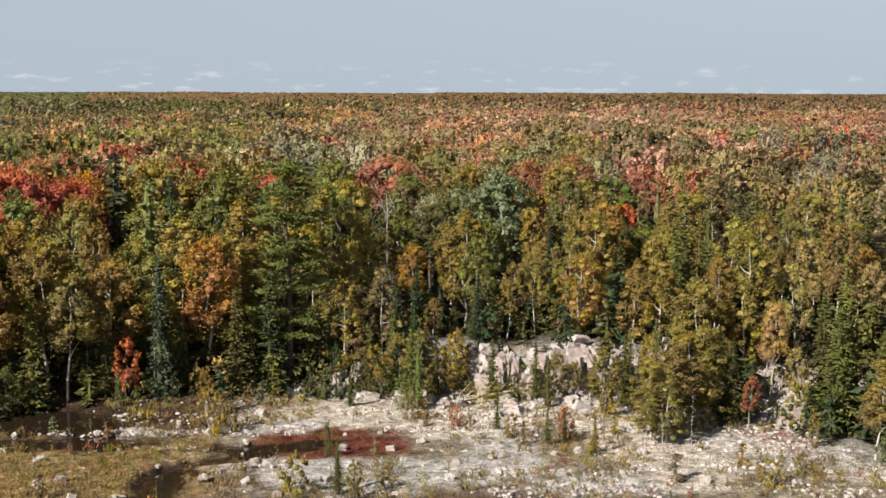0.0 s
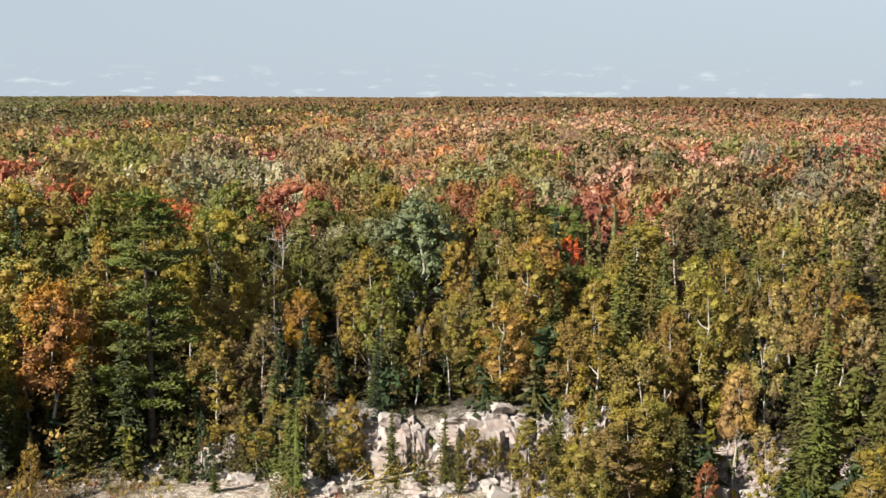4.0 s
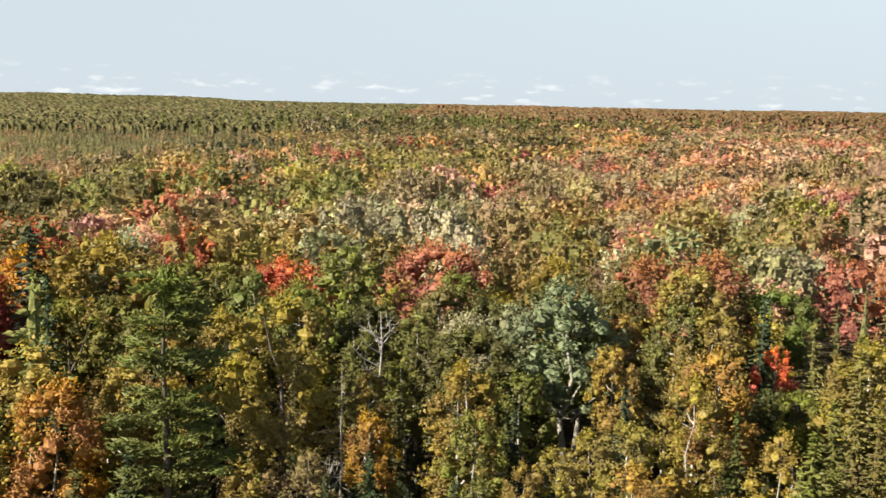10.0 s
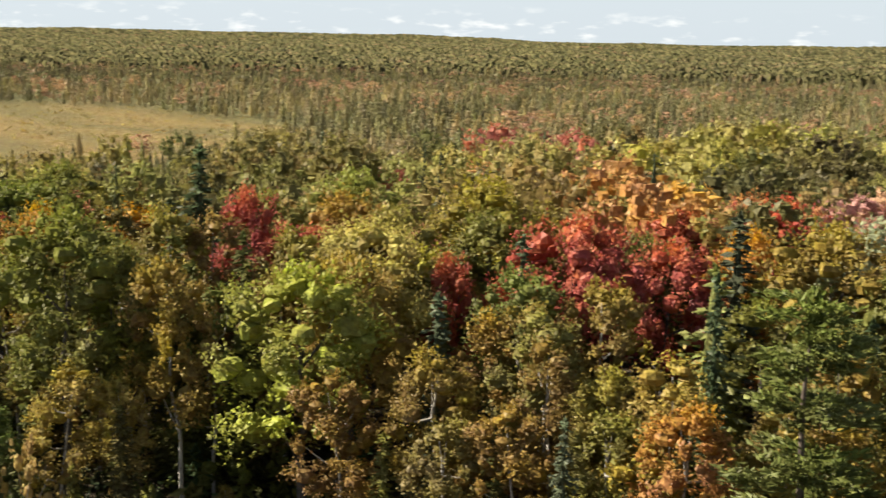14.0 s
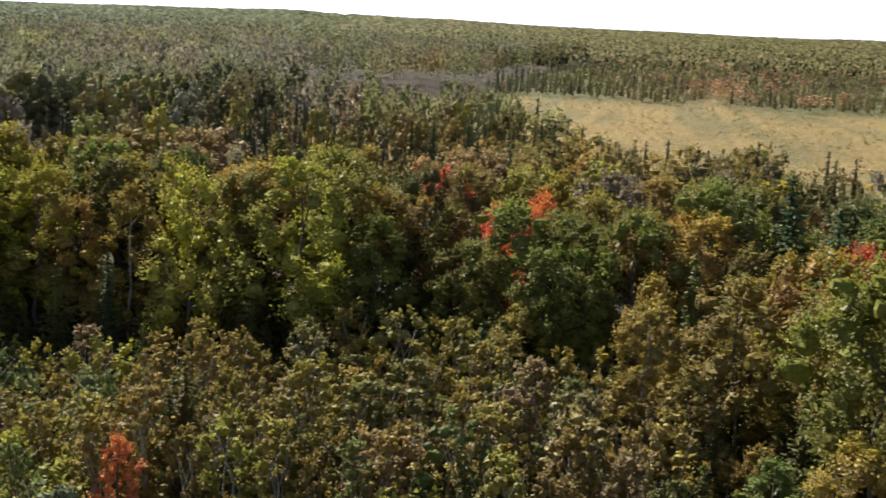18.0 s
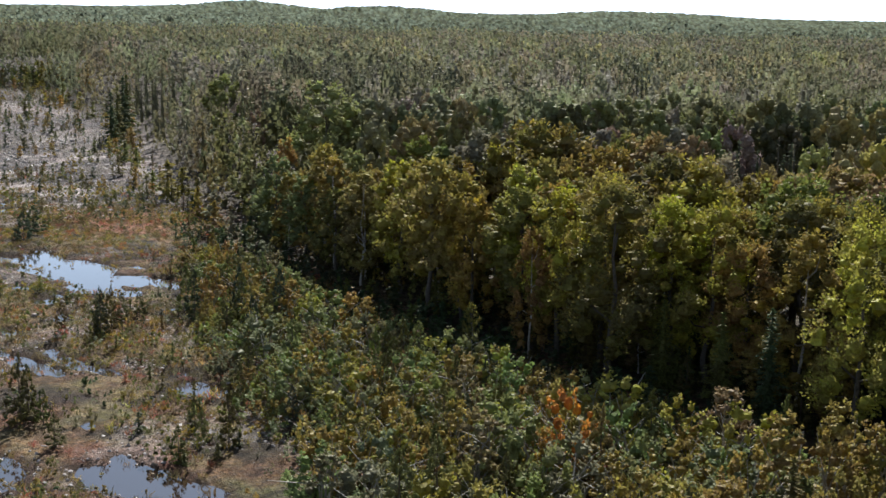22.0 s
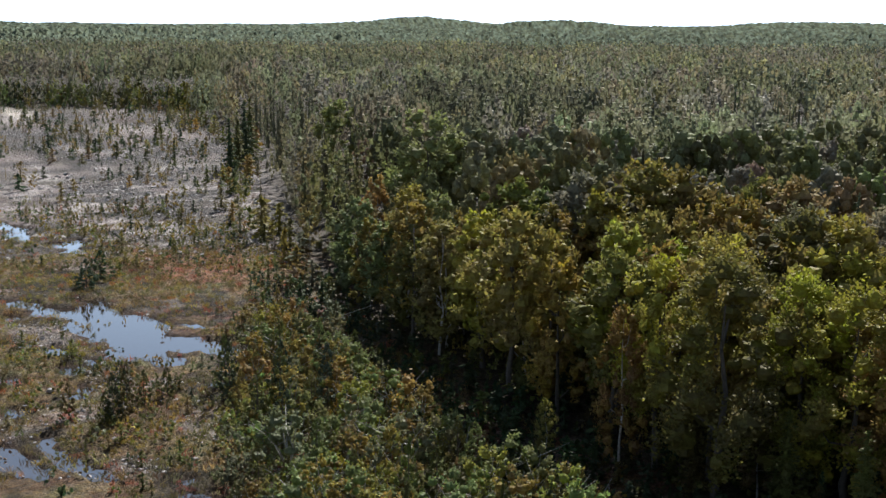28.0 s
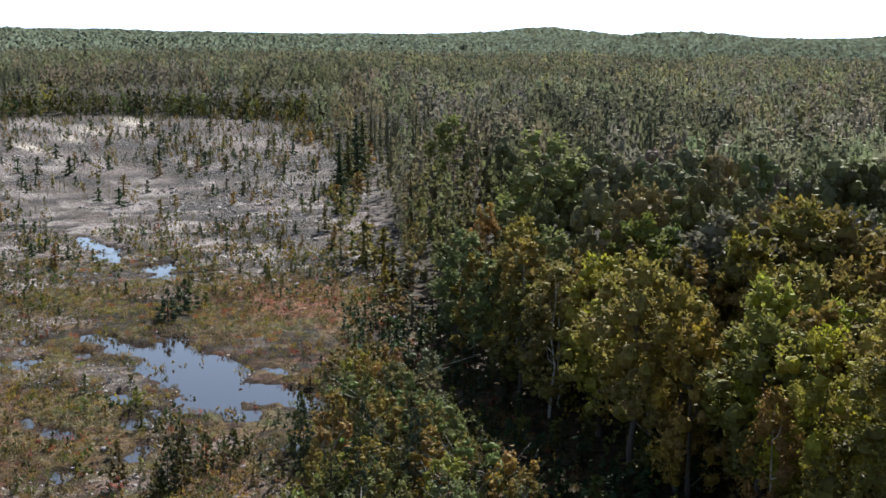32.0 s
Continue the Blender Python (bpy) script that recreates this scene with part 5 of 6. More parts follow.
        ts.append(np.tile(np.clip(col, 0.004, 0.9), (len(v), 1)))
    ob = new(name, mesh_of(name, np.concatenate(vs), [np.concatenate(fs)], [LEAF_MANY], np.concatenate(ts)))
    tagged(ob, label, "woods", kind="stuff")


def edge_row():
    """Young conifers and low birches that close the forest edge down to the ground."""
    rng = np.random.default_rng(29)
    line = np.array(EDGE[3:17], float)
    seg = np.hypot(*np.diff(line, axis=0).T)
    run = np.concatenate([[0], np.cumsum(seg)])
    for s in np.arange(1, run[-1], 1.7):
        px, py = np.interp(s, run, line[:, 0]), np.interp(s, run, line[:, 1])
        k = min(int(np.searchsorted(run, s)), len(line) - 1)
        d = (line[k] - line[k - 1]) / seg[k - 1]
        steep = -3.5 < px < 17 and py > 100
        off = rng.uniform(3.2, 6.0) if steep else rng.uniform(-0.3, 5.0)
        px, py = px + d[1] * off + rng.normal() * 0.5, py - d[0] * off + rng.normal() * 0.5
        if 24 < px < 33 and 99 < py < 114:
            continue
        if min(math.hypot(px - a, py - b) - 0.35 * r for a, b, r in PLANTED) < 0.9:
            continue
        u, h = rng.uniform(), rng.uniform(4.0, 11.0) * (0.7 if steep else 1.0)
        foot = float(ground_height(px, py))
        if u < 0.5:
            plant("spruce", px, py, foot + h, ("spruce", "deep", "deep", "tamarack")[int(rng.integers(4))], rng.uniform(1.0, 1.4))
        elif u < 0.65:
            plant("fir", px, py, foot + h * 0.7, "deep", rng.uniform(0.8, 1.1))
        else:
            plant("birch", px, py, foot + h, ("olive", "olive", "gold", "brown", "tamarack")[int(rng.integers(5))], rng.uniform(1.0, 1.4), 0)


edge_row()
near_woods()
woodland("woodland", "dense mixed autumn woods behind the forest edge", 5.6, 122, 185, 420, 0.30, 31)
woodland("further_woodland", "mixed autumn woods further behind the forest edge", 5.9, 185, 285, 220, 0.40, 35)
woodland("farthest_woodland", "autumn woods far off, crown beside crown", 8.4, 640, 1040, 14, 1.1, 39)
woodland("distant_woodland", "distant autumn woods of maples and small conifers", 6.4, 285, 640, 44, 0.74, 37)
far_sheet()


def pine_grove():
    """A stand of tall dark conifers that breaks the skyline."""
    rng = np.random.default_rng(43)
    models = [model_lod(rng, "spruce", 70, 1.1) for _ in range(4)]
    vs, fs, base = [], [], 0
    for k in range(170):
        x, y = -225 + rng.normal() * 85, 985 + rng.normal() * 60
        v, f = models[int(rng.integers(4))]
        s = rng.uniform(1.2, 2.0)
        vs.append(v * np.array((s * 1.6, s * 1.6, s)) + np.array((x, y, float(ground_height(x, y)))))
        fs.append(f + base)
        base += len(v)
    v = np.concatenate(vs)
    ob = new("pine_grove", mesh_of("pine_grove", v, [np.concatenate(fs)], [LEAF_MANY], np.tile(TINTS["tamarack"], (len(v), 1))))
    tagged(ob, "far grove of tall dark pines on the skyline", "woods", kind="stuff")


pine_grove()


# ---- undergrowth, thickets, saplings, tufts ----
def sapling_models(rng):
    """Small, light models, one metre tall."""
    out = {}
    for name, n, size in (("tuft", 15, 0.75), ("heath", 34, 0.2), ("leafy", 130, 0.105), ("fir", 26, 0.40), ("twig", 9, 0.5), ("young", 70, 0.075)):
        made = []
        for k in range(5):
            if name == "tuft":
                p = rng.normal(size=(n, 3)) * (0.24, 0.24, 0.05) + np.array((0, 0, 0.38))
                along = rng.normal(size=(n, 3)) * (0.5, 0.5, 0) + np.array((0, 0, 1.0))
                nor = rng.normal(size=(n, 3))
                nor -= along * (nor * along).sum(1, keepdims=True) / (along**2).sum(1, keepdims=True)
                made.append(sprays(rng, p, nor, 0.8, along, 0.085))
            elif name == "heath":
                v, f, c = broad_crown(rng, 1.0, 0.62, 0.1, 7, n, size, slim=0.8, shell=False)
                made.append((v, f))
            elif name == "leafy":
                v, f, c = broad_crown(rng, 1.0, 0.5, 0.05, 10, n, size)
                made.append((v, f))
            elif name == "young":
                v, f, c = broad_crown(rng, 1.0, 0.26, 0.15, 12, n, size, shell=False)
                t = tube([(0, 0, -0.05), (0, 0, 0.9)], [0.012, 0.004], 3)
                made.append(joined([(v, f), t]))
            elif name == "fir":
                made.append(spruce_crown(rng, 1.0, 0.28, 8, 5, 1, 0.24, 0.08))
            else:
                t = [tube([(0, 0, -0.05), (0, 0, 1.0)], [0.02, 0.006], 3)]
                for j in range(n):
                    a, z = rng.uniform(0, 6.28), rng.uniform(0.15, 0.9)
                    ln = 0.30 * (1.1 - z)
                    t.append(tube([(0, 0, z), (math.cos(a) * ln, math.sin(a) * ln, z + rng.uniform(-0.05, 0.12))], [0.012, 0.004], 3))
                made.append(joined(t))
        out[name] = made
    return out


small_rng = np.random.default_rng(41)
SMALL = sapling_models(small_rng)


def spread(name, label, category, x, y, kinds, tints, lo, hi, wide=(0.8, 1.3), sink=0.03):
    """One joined sheet of small growth; kinds and tints are picked plant by plant."""
    rng = small_rng
    foot = ground_height(x, y)
    vs, fs, ts, base = [], [], [], 0
    kw = np.array([k[1] for k in kinds], float)
    tw = np.array([t[1] for t in tints], float)
    ki = rng.choice(len(kinds), len(x), p=kw / kw.sum())
    tj = rng.choice(len(tints), len(x), p=tw / tw.sum())
    for i in range(len(x)):
        v, f = SMALL[kinds[ki[i]][0]][int(rng.integers(5))]
        s = rng.uniform(lo, hi) * (0.7 + 0.6 * rng.uniform())
        w = s * rng.uniform(*wide)
        a = rng.uniform(0, 6.28)
        c, sn = math.cos(a), math.sin(a)
        vs.append(np.stack([(v[:, 0] * c - v[:, 1] * sn) * w + x[i], (v[:, 0] * sn + v[:, 1] * c) * w + y[i], v[:, 2] * s + foot[i] - sink], 1))
        fs.append(f + base)
        base += len(v)
        col = np.array(TINTS[tints[tj[i]][0]]) * rng.uniform(0.7, 1.25) * (1 + rng.normal(size=3) * 0.07)
        ts.append(np.tile(np.clip(col, 0.004, 0.9), (len(v), 1)))
    ob = new(name, mesh_of(name, np.concatenate(vs), [np.concatenate(fs)], [LEAF_MANY], np.concatenate(ts)))
    tagged(ob, label, category, kind="stuff")


def dry(x, y, least=-0.08):
    return inside(PONDS, x, y, 31) < least


STRIP_Y = (-80, -66, -54, -41, -32, -20, -7, 12, 30, 60)
STRIP_X = (-118, -106, -98, -90, -84.5, -76, -71, -63, -58, -54)


# thickets between bog and forest: bushes and small conifers as things of their own
def thicket():
    x, y, rng = scatter(-95, -40, -75, 95, 2.35, 53)
    depth = -side(EDGE, x, y)
    n = fbm(x, y, 12, 55, 3)
    strip = (depth < -2) & (np.interp(y, STRIP_Y, STRIP_X) + 6 * (n - 0.5) > x) & (y < 30) & (depth > -34)
    corner = (depth < -1) & (y >= 26) & (x < -50 + 10 * (n - 0.5)) & (x > -90)
    shade = (depth > -9) & (y < 60) & (y > -30)
    ok = (strip | corner) & ~shade & dry(x, y)
    for px, py in zip(x[ok], y[ok]):
        if min(math.hypot(px - a, py - b) - 0.5 * r for a, b, r in PLANTED) < 1.0:
            continue
        u = rng.uniform()
        if py > 54 and px < -56:
            h = rng.uniform(6.0, 10.5)
            if u < 0.72:
                plant("willow", px, py, FLOOR + h, ("brown", "olive", "olive", "tamarack")[int(rng.integers(4))], rng.uniform(0.8, 1.2))
            elif u < 0.9:
                plant("willow", px, py, FLOOR + h * 0.9, "olive", rng.uniform(0.8, 1.2))
            else:
                plant("spruce", px, py, FLOOR + h * 0.9, "deep", rng.uniform(0.9, 1.2))
        else:
            h = rng.uniform(2.4, 5.6) * (1.0 if py < 30 else 1.2)
            if u < 0.17:
                plant("fir", px, py, FLOOR + h * 1.25, ("deep" if u < 0.08 else "bluespruce") if u < 0.12 else "tamarack", rng.uniform(0.8, 1.1))
            elif u < 0.26:
                plant("fir", px, py, FLOOR + h * 1.1, "softgreen" if rng.uniform() < 0.5 else "olive", rng.uniform(0.9, 1.2))
            elif u < 0.9:
                plant("bush", px, py, FLOOR + h * 0.9, ("olive", "softgreen", "silver", "softgreen", "lime", "gold")[int(rng.integers(6))], rng.uniform(0.75, 1.15))
            else:
                plant("willow", px, py, FLOOR + h * 1.1, ("gold", "olive", "brown")[int(rng.integers(3))], rng.uniform(0.9, 1.3))


thicket()
lx, ly, lr = scatter(-96, -40, -78, 92, 1.5, 57)
ln_ = fbm(lx, ly, 12, 55, 3)
ld = -side(EDGE, lx, ly)
lk = (ld < -7) & (ld > -36) & (((np.interp(ly, STRIP_Y, STRIP_X) + 6 * (ln_ - 0.5) + 2 > lx) & (ly < 30)) | ((ly >= 26) & (lx < -48 + 10 * (ln_ - 0.5)))) & dry(lx, ly) & (lr.uniform(0, 1, len(lx)) < 0.85)
spread("thicket_shrubs", "dense olive and grey-green willow shrubs of the thicket", "shrubs", lx[lk], ly[lk], [("leafy", 4), ("heath", 1.5)],
       [("olive", 2), ("softgreen", 3.5), ("tamarack", 2), ("lime", 1), ("gold", 0.8), ("silver", 2), ("deep", 1)], 1.1, 2.6)


# undergrowth along the foot of the forest
ux, uy, ur = scatter(-150, 60, -120, 150, 2.3, 59)
ud = -side(EDGE, ux, uy)
uk = (ud > np.where(ux < -80, 3, -1.5)) & (ud < np.where(ux < -80, 26, 16)) & (path_distance(ux, uy) < 150) & (ur.uniform(0, 1, len(ux)) < 0.8)
spread("undergrowth", "dense leafy undergrowth at the foot of the forest edge", "undergrowth", ux[uk][::2], uy[uk][::2], [("leafy", 1)],
       [("deep", 3), ("olive", 2), ("tamarack", 3), ("brown", 1.0), ("spruce", 2)], 1.6, 3.8)
spread("young_conifers", "small dark conifers crowding the foot of the forest", "saplings", ux[uk][1::2], uy[uk][1::2], [("fir", 1)],
       [("deep", 3), ("tamarack", 1), ("spruce", 3)], 2.0, 4.6)

# sedge tufts and heath over the bog
bx, by, br = scatter(-118, 10, -128, 96, 0.82, 61)
bn = fbm(bx, by, 9, 63, 3)
bd = -side(EDGE, bx, by)
bk = (bd < 0) & (path_distance(bx, by) < 185) & (bx < -8) & dry(bx, by, 0.12) & (br.uniform(0, 1, len(bx)) < smooth(0.34, 0.56, bn) * 0.7) & (by < 86)
spread("sedge_tufts", "yellow-brown sedge tufts over the bog", "sedge", bx[bk], by[bk], [("tuft", 1)],
       [("gold", 2), ("olive", 3), ("brown", 3.5), ("rust", 1.2), ("deep", 3), ("yellow", 0.2)], 0.35, 0.85, (0.9, 1.6))
hx, hy, hr = scatter(-120, 20, -150, 96, 1.35, 67)
hn = fbm(hx, hy, 14, 69, 3)
hd = -side(EDGE, hx, hy)
hk = (hd < -1) & (path_distance(hx, hy) < 215) & (hx < -8) & dry(hx, hy, -0.22) & (hr.uniform(0, 1, len(hx)) < smooth(0.36, 0.56, hn) * 0.85) & (hy < 84)
spread("bog_shrubs", "low brown and olive heath shrubs over the bog", "shrubs", hx[hk], hy[hk], [("heath", 5), ("fir", 1.2), ("young", 0.8)],
       [("brown", 1.4), ("olive", 2.2), ("tamarack", 3.0), ("grey", 0.6), ("deep", 4.0), ("spruce", 1.5), ("gold", 0.8), ("rust", 0.4)], 0.45, 1.5)

# tussocks standing in the ponds
kx, ky, kr = scatter(-95, -25, -170, 40, 1.0, 68)
kp = inside(PONDS, kx, ky, 31)
kk = (kp > 0.05) & (kr.uniform(0, 1, len(kx)) < smooth(0.50, 0.62, fbm(kx, ky, 4, 70, 3)) * 0.45)
spread("pond_tussocks", "small dark sedge tussocks standing in the ponds", "sedge", kx[kk], ky[kk], [("tuft", 2), ("heath", 2)],
       [("olive", 3), ("brown", 3), ("deep", 2), ("gold", 1)], 0.7, 1.15)

# small dead and living spruces over the stony plain
sx, sy, sr = scatter(-238, 20, -445, -84, 2.6, 71)
sn = fbm(sx, sy, 26, 73, 3)
sd = -side(EDGE, sx, sy)
sk = (sd < -0.5) & (sr.uniform(0, 1, len(sx)) < smooth(0.28, 0.56, sn) * 0.72) & (sy < -92 - 0.25 * (sx + 90)) & (sx < 20) & dry(sx, sy)
spread("stunted_spruces", "stunted dark spruces and bare stems on the stony plain", "saplings", sx[sk], sy[sk], [("fir", 4), ("twig", 2.5), ("heath", 2.5), ("young", 0.6)],
       [("brown", 2.5), ("spruce", 5), ("deep", 3), ("grey", 1.5), ("tamarack", 1), ("gold", 0.5)], 0.5, 1.9)
tx, ty, tr = scatter(-230, 40, -440, -96, 13, 77)
td = -side(EDGE, tx, ty)
for px, py in zip(tx[(td < -3)], ty[(td < -3)]):
    if tr.uniform() < 0.32 and px < 10 and py < -96 - 0.25 * (px + 90):
        plant("sapling", px, py, FLOOR + tr.uniform(2.4, 5.6), ("gold", "olive", "olive", "brown")[int(tr.integers(4))], tr.uniform(0.9, 1.3))
# taller dark spruces in loose groups on the plain, and the leafy wall of woods at its far end
ex, ey, er = scatter(-236, 0, -440, -96, 5.2, 74)
ek = (-side(EDGE, ex, ey) < -1) & (er.uniform(0, 1, len(ex)) < 0.08 + 0.34 * smooth(0.42, 0.6, fbm(ex, ey, 34, 75, 2))) & (ey < -98 - 0.25 * (ex + 90)) & dry(ex, ey)
spread("plain_spruces", "dark narrow spruces standing in loose groups on the plain", "saplings", ex[ek], ey[ek], [("fir", 5), ("twig", 1), ("young", 1.2)],
       [("spruce", 5), ("deep", 3), ("brown", 1.2), ("olive", 1.0), ("gold", 0.5)], 1.6, 3.8, (0.9, 1.3))
zx, zy, zr = scatter(-290, 30, -500, -380, 5.6, 76)
zd = -side(EDGE, zx, zy)
zk = (zd > -1) & (zd < 26)
spread("far_wall", "leafy green wall of woods at the far end of the plain", "woods", zx[zk], zy[zk], [("leafy", 3), ("fir", 1)],
       [("deep", 3), ("green", 3), ("olive", 1.5), ("softgreen", 1.5), ("spruce", 1.5)], 5, 10, (0.6, 0.95))
# a fringe of thin trees between plain and forest
fx, fy, fr = scatter(-236, -84, -410, -60, 3.6, 79)
fd = -side(EDGE, fx, fy)
fk = (fd > -11) & (fd < 0) & (fr.uniform(0, 1, len(fx)) < 0.5)
spread("fringe_saplings", "thin olive and grey saplings in front of the forest", "saplings", fx[fk], fy[fk], [("young", 3), ("fir", 2), ("twig", 1)],
       [("olive", 3), ("brown", 2), ("grey", 2), ("gold", 1), ("tamarack", 2)], 2.0, 5.0)
# bare young stems and grasses on the quarry floor
qx, qy, qr = scatter(-44, 36, 84, 117, 0.8, 83)
qn = fbm(qx, qy, 5, 85, 3)
qd = -side(EDGE, qx, qy)
left = smooth(-12, -22, qx)
qk = (qd < 0) & dry(qx, qy, 0.0) & (inside(RED_POOLS, qx, qy, 33, 0.4, 3.0) < 0) & (qr.uniform(0, 1, len(qx)) < smooth(0.48, 0.62, qn) * 0.6 + left * 0.75)
spread("quarry_grasses", "dry grasses and thin bare stems on the quarry floor", "grasses", qx[qk], qy[qk], [("tuft", 6), ("heath", 1.2), ("fir", 0.35)],
       [("gold", 3), ("olive", 1.5), ("brown", 3), ("brown", 1), ("rust", 0.4)], 0.35, 0.9)
vx, vy, vr = scatter(-42, 34, 84, 117, 1.9, 84)
vk = (-side(EDGE, vx, vy) < 0.5) & dry(vx, vy, 0.15) & (vr.uniform(0, 1, len(vx)) < 0.16 + 0.22 * smooth(0.5, 0.65, fbm(vx, vy, 7, 86, 3)))
spread("quarry_saplings", "thin bare and half-leafless saplings on the quarry floor", "saplings", vx[vk], vy[vk], [("twig", 3), ("young", 3), ("fir", 1)],
       [("brown", 3), ("grey", 3), ("olive", 2), ("gold", 0.6), ("deep", 0.6)], 0.9, 2.6)
# low growth below the western forest edge, tinted dark to deepen the shade
wx, wy, wr = scatter(-125, -70, -70, 92, 1.55, 90)
wd = -side(EDGE, wx, wy)
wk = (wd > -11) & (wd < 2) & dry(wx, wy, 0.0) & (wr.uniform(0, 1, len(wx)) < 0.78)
spread("shade_growth", "low firs and shrubs below the forest edge, tinted dark to deepen its shade", "shrubs", wx[wk], wy[wk], [("fir", 2.5), ("heath", 1.0)],
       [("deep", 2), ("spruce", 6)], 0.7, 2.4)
mx, my, mr = scatter(-570, -250, -50, 300, 6.5, 87)
mk = (meadow(mx, my) < 1.0) & (mr.uniform(0, 1, len(mx)) < 0.55)
spread("meadow_sedge", "golden sedge clumps over the open meadow", "sedge", mx[mk], my[mk], [("heath", 1)], [("gold", 3), ("yellow", 1), ("olive", 2)], 0.7, 1.3, (1.6, 3.2))


# ---- rock: the quarry step, boulders, rubble ----
def block_mesh(name, rng, mat):
    """A rough quarried block, unit size: a box with shifted corners and a broken top."""
    bm = bmesh.new()
    bmesh.ops.create_cube(bm, size=1.0)
    bmesh.ops.subdivide_edges(bm, edges=bm.edges[:], cuts=2, use_grid_fill=True)
    for v in bm.verts:
        v.co += Vector(rng.normal(size=3) * 0.07)
        v.co.x *= 1 - 0.18 * (v.co.z + 0.5)
    me = bpy.data.meshes.new(name)
    bm.to_mesh(me)
    bm.free()
    me.materials.append(mat)
    return me


rock_rng = np.random.default_rng(101)
BLOCKS = [block_mesh("cliff stone", rock_rng, CLIFF) for _ in range(10)]
BOULDERS = [block_mesh("boulder", rock_rng, ROCK) for _ in range(6)]
cliff = new("cliff")
tagged(cliff, "low pale quarried rock face with broken ledges and cracks", "cliff", kind="structure")
line = np.array(CLIFF_FOOT, float)
seg = np.hypot(*np.diff(line, axis=0).T)
along = np.concatenate([[0], np.cumsum(seg)])


def on_foot(s):
    return np.array((np.interp(s, along, line[:, 0]), np.interp(s, along, line[:, 1])))


# bare stretches of the face: from x, to x, height of the bare rock's foot and top
for x0, x1, z0, z1 in ((-9.8, -7.8, 0.9, 3.4), (2.2, 16.5, 0.9, 5.9), (18.8, 22.4, 3.2, 6.2), (24, 31, 1.0, 3.2)):
    x = x0
    while x < x1:
        wide = rock_rng.uniform(0.55, 1.7)
        s = float(np.interp(-x, -line[:, 0], along))
        p = on_foot(s)
        z, back = z0 + rock_rng.uniform(-0.3, 0.3), 0.3 + rock_rng.normal() * 0.35
        top = z1 + rock_rng.normal() * 0.55 - 0.9 * (rock_rng.uniform() < 0.25)
        while z < top:
            tall = min(rock_rng.uniform(0.5, 1.9), top - z + 0.3)
            ob = new("stone", BLOCKS[int(rock_rng.integers(10))])
            ob.parent = cliff
            ob.matrix_world = Matrix.LocRotScale((p[0] + rock_rng.normal() * 0.15, p[1] + back + 0.22 * (z - 1), z + tall / 2),
                                                 Euler((rock_rng.normal() * 0.10 - 0.12, rock_rng.normal() * 0.10, rock_rng.normal() * 0.4)),
                                                 (wide * rock_rng.uniform(0.9, 1.4), rock_rng.uniform(1.0, 2.2), tall * 1.12))
            z += tall * 0.95
            back += rock_rng.uniform(-0.12, 0.3)
        x += wide * 0.9


def lie(name, label, x, y, size, squash=0.7):
    z = float(ground_height(x, y))
    ob = new(name, BOULDERS[int(rock_rng.integers(6))])
    ob.matrix_world = Matrix.LocRotScale((x, y, z + size * squash * 0.3), Euler((rock_rng.normal() * 0.25, rock_rng.normal() * 0.25, rock_rng.uniform(0, 6.3))),
                                         (size * rock_rng.uniform(0.8, 1.3), size * rock_rng.uniform(0.8, 1.2), size * squash))
    return tagged(ob, label, "boulder", group="boulders of the quarry")


for k in range(90):
    p = on_foot(rock_rng.uniform(13, along[-1] - 33))
    lie("boulder", "pale angular boulder fallen below the rock face", p[0] + rock_rng.normal() * 0.8, p[1] - abs(rock_rng.normal()) * 1.6 - 0.6, rock_rng.uniform(0.45, 1.3))
for k in range(70):
    x, y = rock_rng.uniform(-38, 28), rock_rng.uniform(86, 112)
    if inside(PONDS, np.array(x), np.array(y), 31) < 0.1:
        lie("boulder", "pale boulder lying on the quarry floor", x, y, rock_rng.uniform(0.35, 0.85))
for k in range(40):
    x, y = rock_rng.uniform(-80, -30), rock_rng.uniform(-70, 30)
    if inside(PONDS, np.array(x), np.array(y), 31) < 0.3:
        lie("boulder", "grey boulder half sunk in the bog", x, y, rock_rng.uniform(0.25, 0.6), 0.6)


def rubble(name, label, x, y, lo, hi):
    rng = rock_rng
    t = (1 + 5**0.5) / 2
    base_v = np.array([(-1, t, 0), (1, t, 0), (-1, -t, 0), (1, -t, 0), (0, -1, t), (0, 1, t), (0, -1, -t), (0, 1, -t), (t, 0, -1), (t, 0, 1), (-t, 0, -1), (-t, 0, 1)]) / 1.9
    base_f = np.array([(0, 11, 5), (0, 5, 1), (0, 1, 7), (0, 7, 10), (0, 10, 11), (1, 5, 9), (5, 11, 4), (11, 10, 2), (10, 7, 6), (7, 1, 8),
                       (3, 9, 4), (3, 4, 2), (3, 2, 6), (3, 6, 8), (3, 8, 9), (4, 9, 5), (2, 4, 11), (6, 2, 10), (8, 6, 7), (9, 8, 1)])
    z = ground_height(x, y)
    n = len(x)
    size = rng.uniform(lo, hi, n) * rng.uniform(0.6, 1.2, n)
    v = base_v[None] + rng.normal(size=(n, 12, 3)) * 0.22
    v = v * (size[:, None] * rng.uniform(0.6, 1.2, (n, 3)) * np.array((0.55, 0.55, 0.36)))[:, None, :]
    v = v + np.stack([x, y, z + size * 0.05], 1)[:, None, :]
    f = base_f[None] + (np.arange(n) * 12)[:, None, None]
    ob = new(name, mesh_of(name, v.reshape(-1, 3), [f.reshape(-1, 3)], [ROCK]))
    tagged(ob, label, "rubble", kind="stuff")


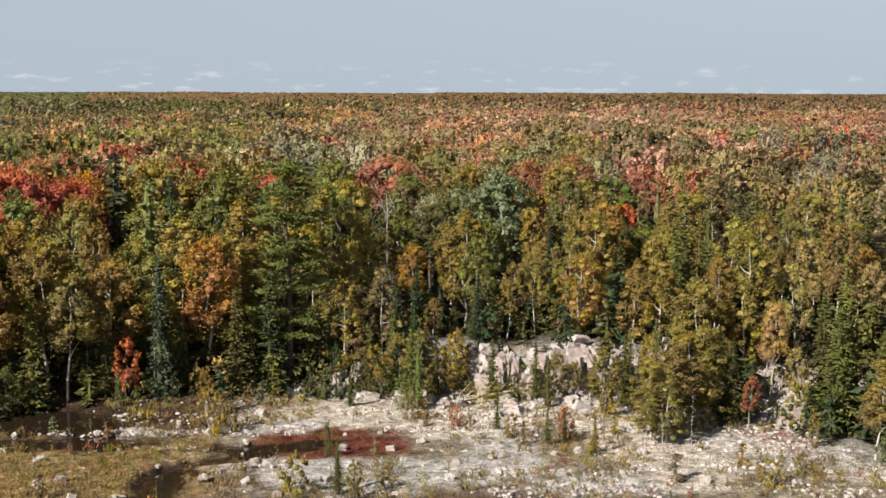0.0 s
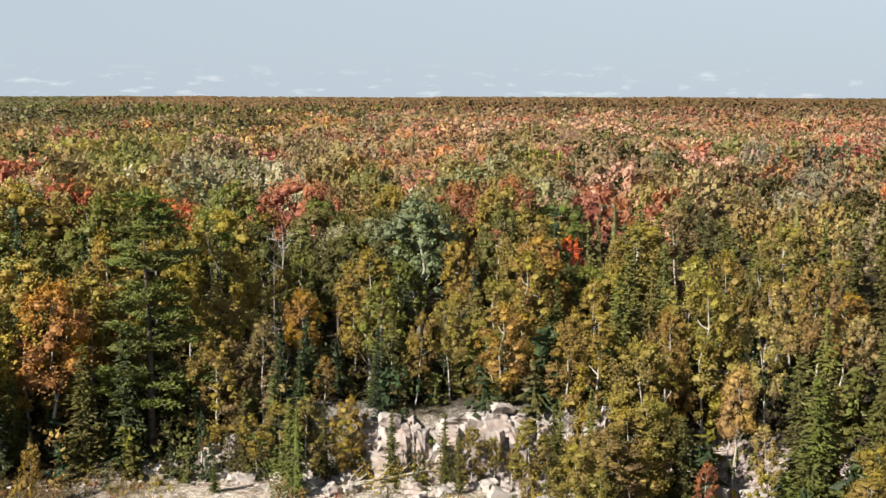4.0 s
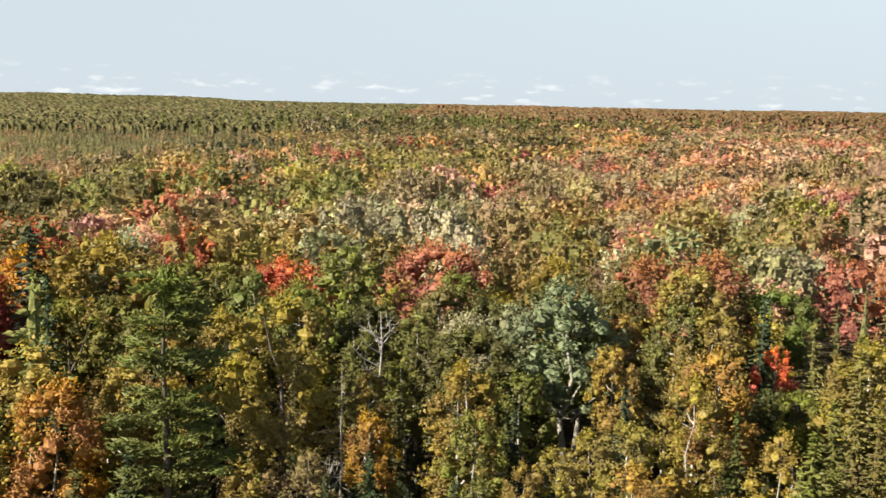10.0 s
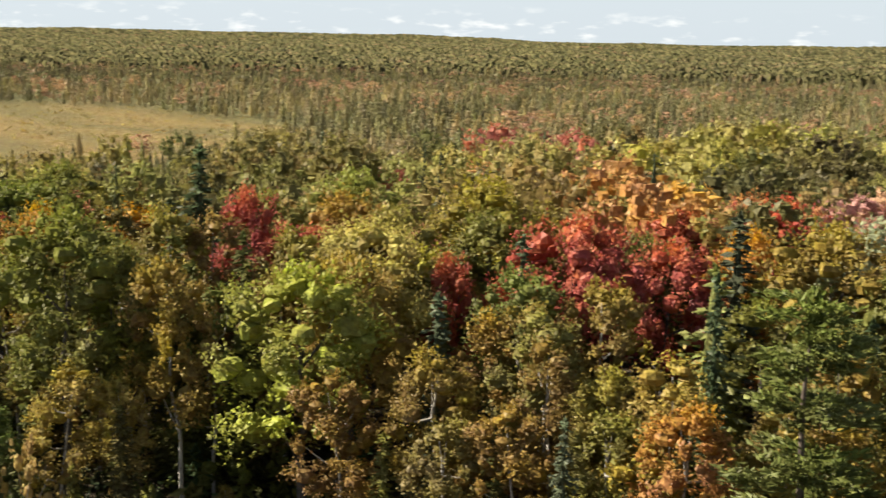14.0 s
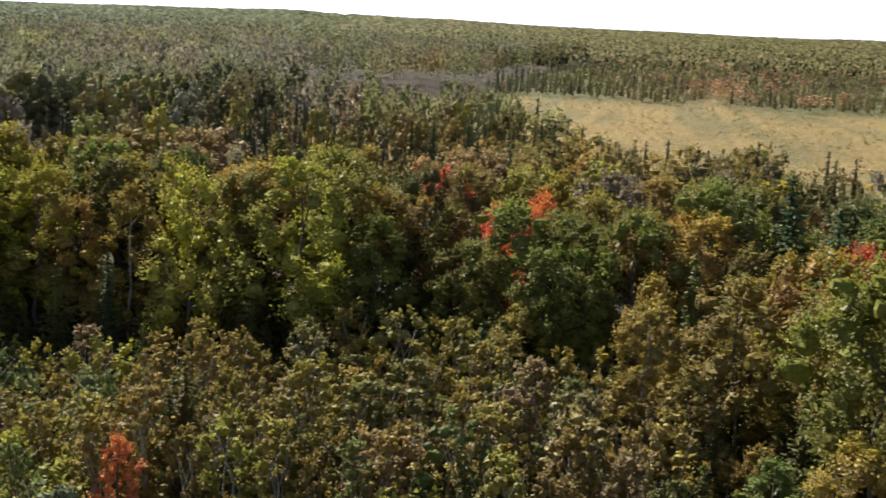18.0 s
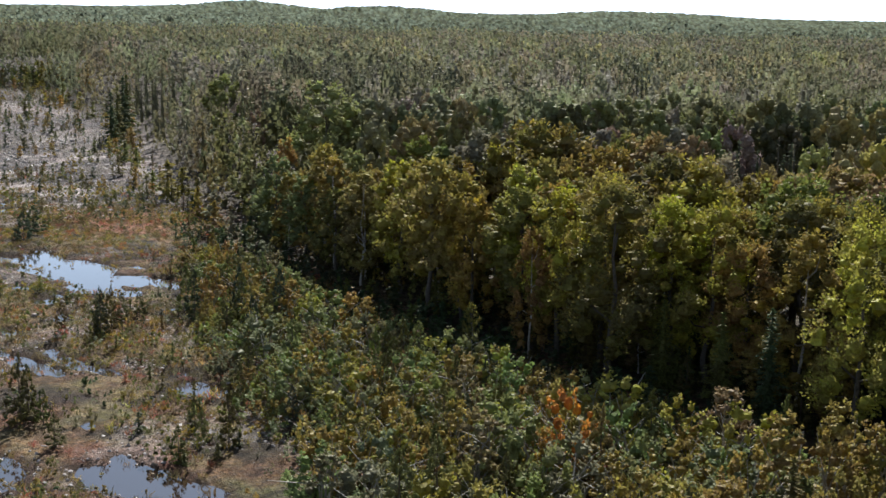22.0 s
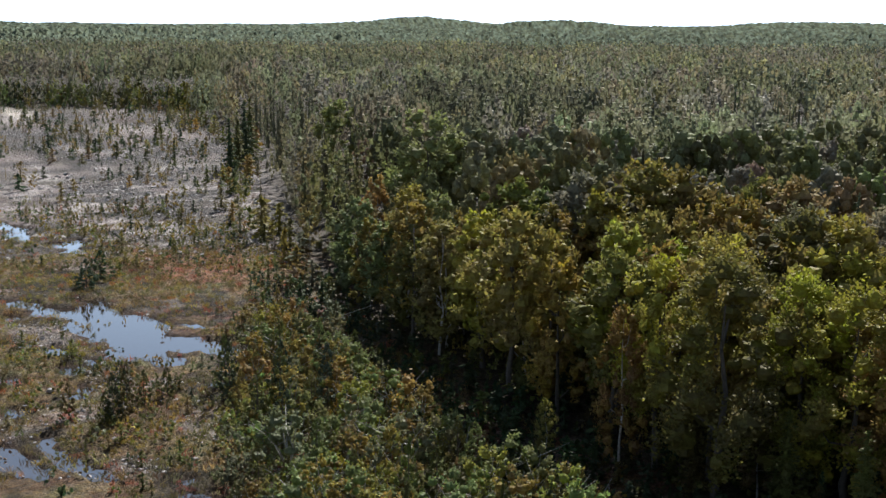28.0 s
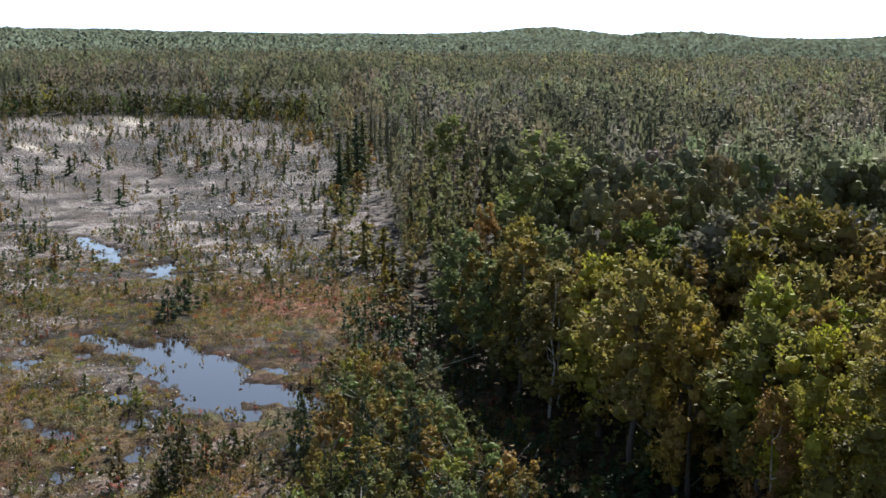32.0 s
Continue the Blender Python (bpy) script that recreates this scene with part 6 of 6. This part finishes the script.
rx, ry, rr = scatter(-40, 34, 84, 118, 0.46, 103)
rn = fbm(rx, ry, 6, 105, 4) + 0.14 * np.sin(ry * 1.15 + 0.8 * np.sin(rx * 0.2))
rk = ((-side(EDGE, rx, ry) < 1) | (rx > 23)) & dry(rx, ry, 0.1) & (inside(RED_POOLS, rx, ry, 33, 0.4, 3.0) < 0.05) & (rr.uniform(0, 1, len(rx)) < smooth(0.52, 0.70, rn) * 0.55 * smooth(-40, -14, rx) + 0.9 * smooth(1.0, 0.7, np.hypot((rx + 27.5) / 8, (ry - 104.2) / 1.3)) + 0.6 * smooth(1.0, 0.7, np.hypot((rx - 28.5) / 5, (ry - 107) / 8)))
rubble("rubble", "pale broken rubble strewn over the quarry floor", rx[rk], ry[rk], 0.16, 0.55)
px_, py_, pr_ = scatter(-210, 10, -330, -84, 1.8, 107)
pk = (-side(EDGE, px_, py_) < -1) & (pr_.uniform(0, 1, len(px_)) < smooth(0.42, 0.62, fbm(px_, py_, 18, 109, 4)) * 0.55) & (py_ < -90 - 0.25 * (px_ + 90))
rubble("plain_rubble", "grey broken stone strewn over the open plain", px_[pk], py_[pk], 0.3, 1.0)
ox, oy, orr = scatter(-85, -22, -110, 34, 0.8, 113)
okk = (orr.uniform(0, 1, len(ox)) < smooth(0.50, 0.62, fbm(ox, oy, 9, 71, 5)) * 0.75 + 0.35 * smooth(-0.25, 0.0, inside(PONDS, ox, oy, 31)) * smooth(0.45, 0.6, fbm(ox, oy, 5, 115, 2))) & dry(ox, oy, 0.12)
rubble("bog_stones", "pale stones in the bare patches of the bog", ox[okk], oy[okk], 0.13, 0.42)


# ---- a birch blown down below the rock face, its leaves turned yellow ----
def fallen_birch():
    rng = np.random.default_rng(121)
    root = new("fallen_birch")
    x, y = 3.0, 115.2
    z = float(ground_height(x, y))
    root.location = (x, y, z)
    stem = bent(rng, np.array((-3.2, -1.3, 0.25)), np.array((5.6, 0.9, 1.5)), 0.12)
    v, f = tube(stem, [0.16, 0.14, 0.12, 0.10, 0.07, 0.04], 7)
    ob = new("trunk", mesh_of("fallen trunk", v, [f], [BIRCH_BARK], soft=True))
    ob.parent = root
    tips = []
    for k in range(9):
        a = stem[1 + k % 4] + rng.normal(size=3) * 0.1
        b = a + np.array((rng.uniform(0.8, 2.6), rng.normal() * 0.9, rng.uniform(0.6, 2.3)))
        v, f = tube([a, (a + b) / 2 + rng.normal(size=3) * 0.15, b], [0.06, 0.045, 0.012], 5)
        limb = new("limb", mesh_of("fallen limb", v, [f], [BIRCH_BARK], soft=True))
        limb.parent = root
        tips.append(b)
    tips = np.array(tips)
    n = 1000
    where = tips[rng.integers(0, len(tips), n)] + rng.normal(size=(n, 3)) * (0.75, 0.55, 0.55) + np.array((0.3, 0, -0.6))
    where[:, 2] = np.maximum(where[:, 2], 0.1)
    v, f = sprays(rng, where, rng.normal(size=(n, 3)) + np.array((0, -0.5, 0.8)), 0.15)
    crown = new("crown", mesh_of("fallen crown", v, [f], [LEAF]))
    crown.parent = root
    crown.color = (0.36, 0.26, 0.06, 1)
    tagged(root, "blown-down birch with bare white limbs and yellow leaves", "tree")


fallen_birch()
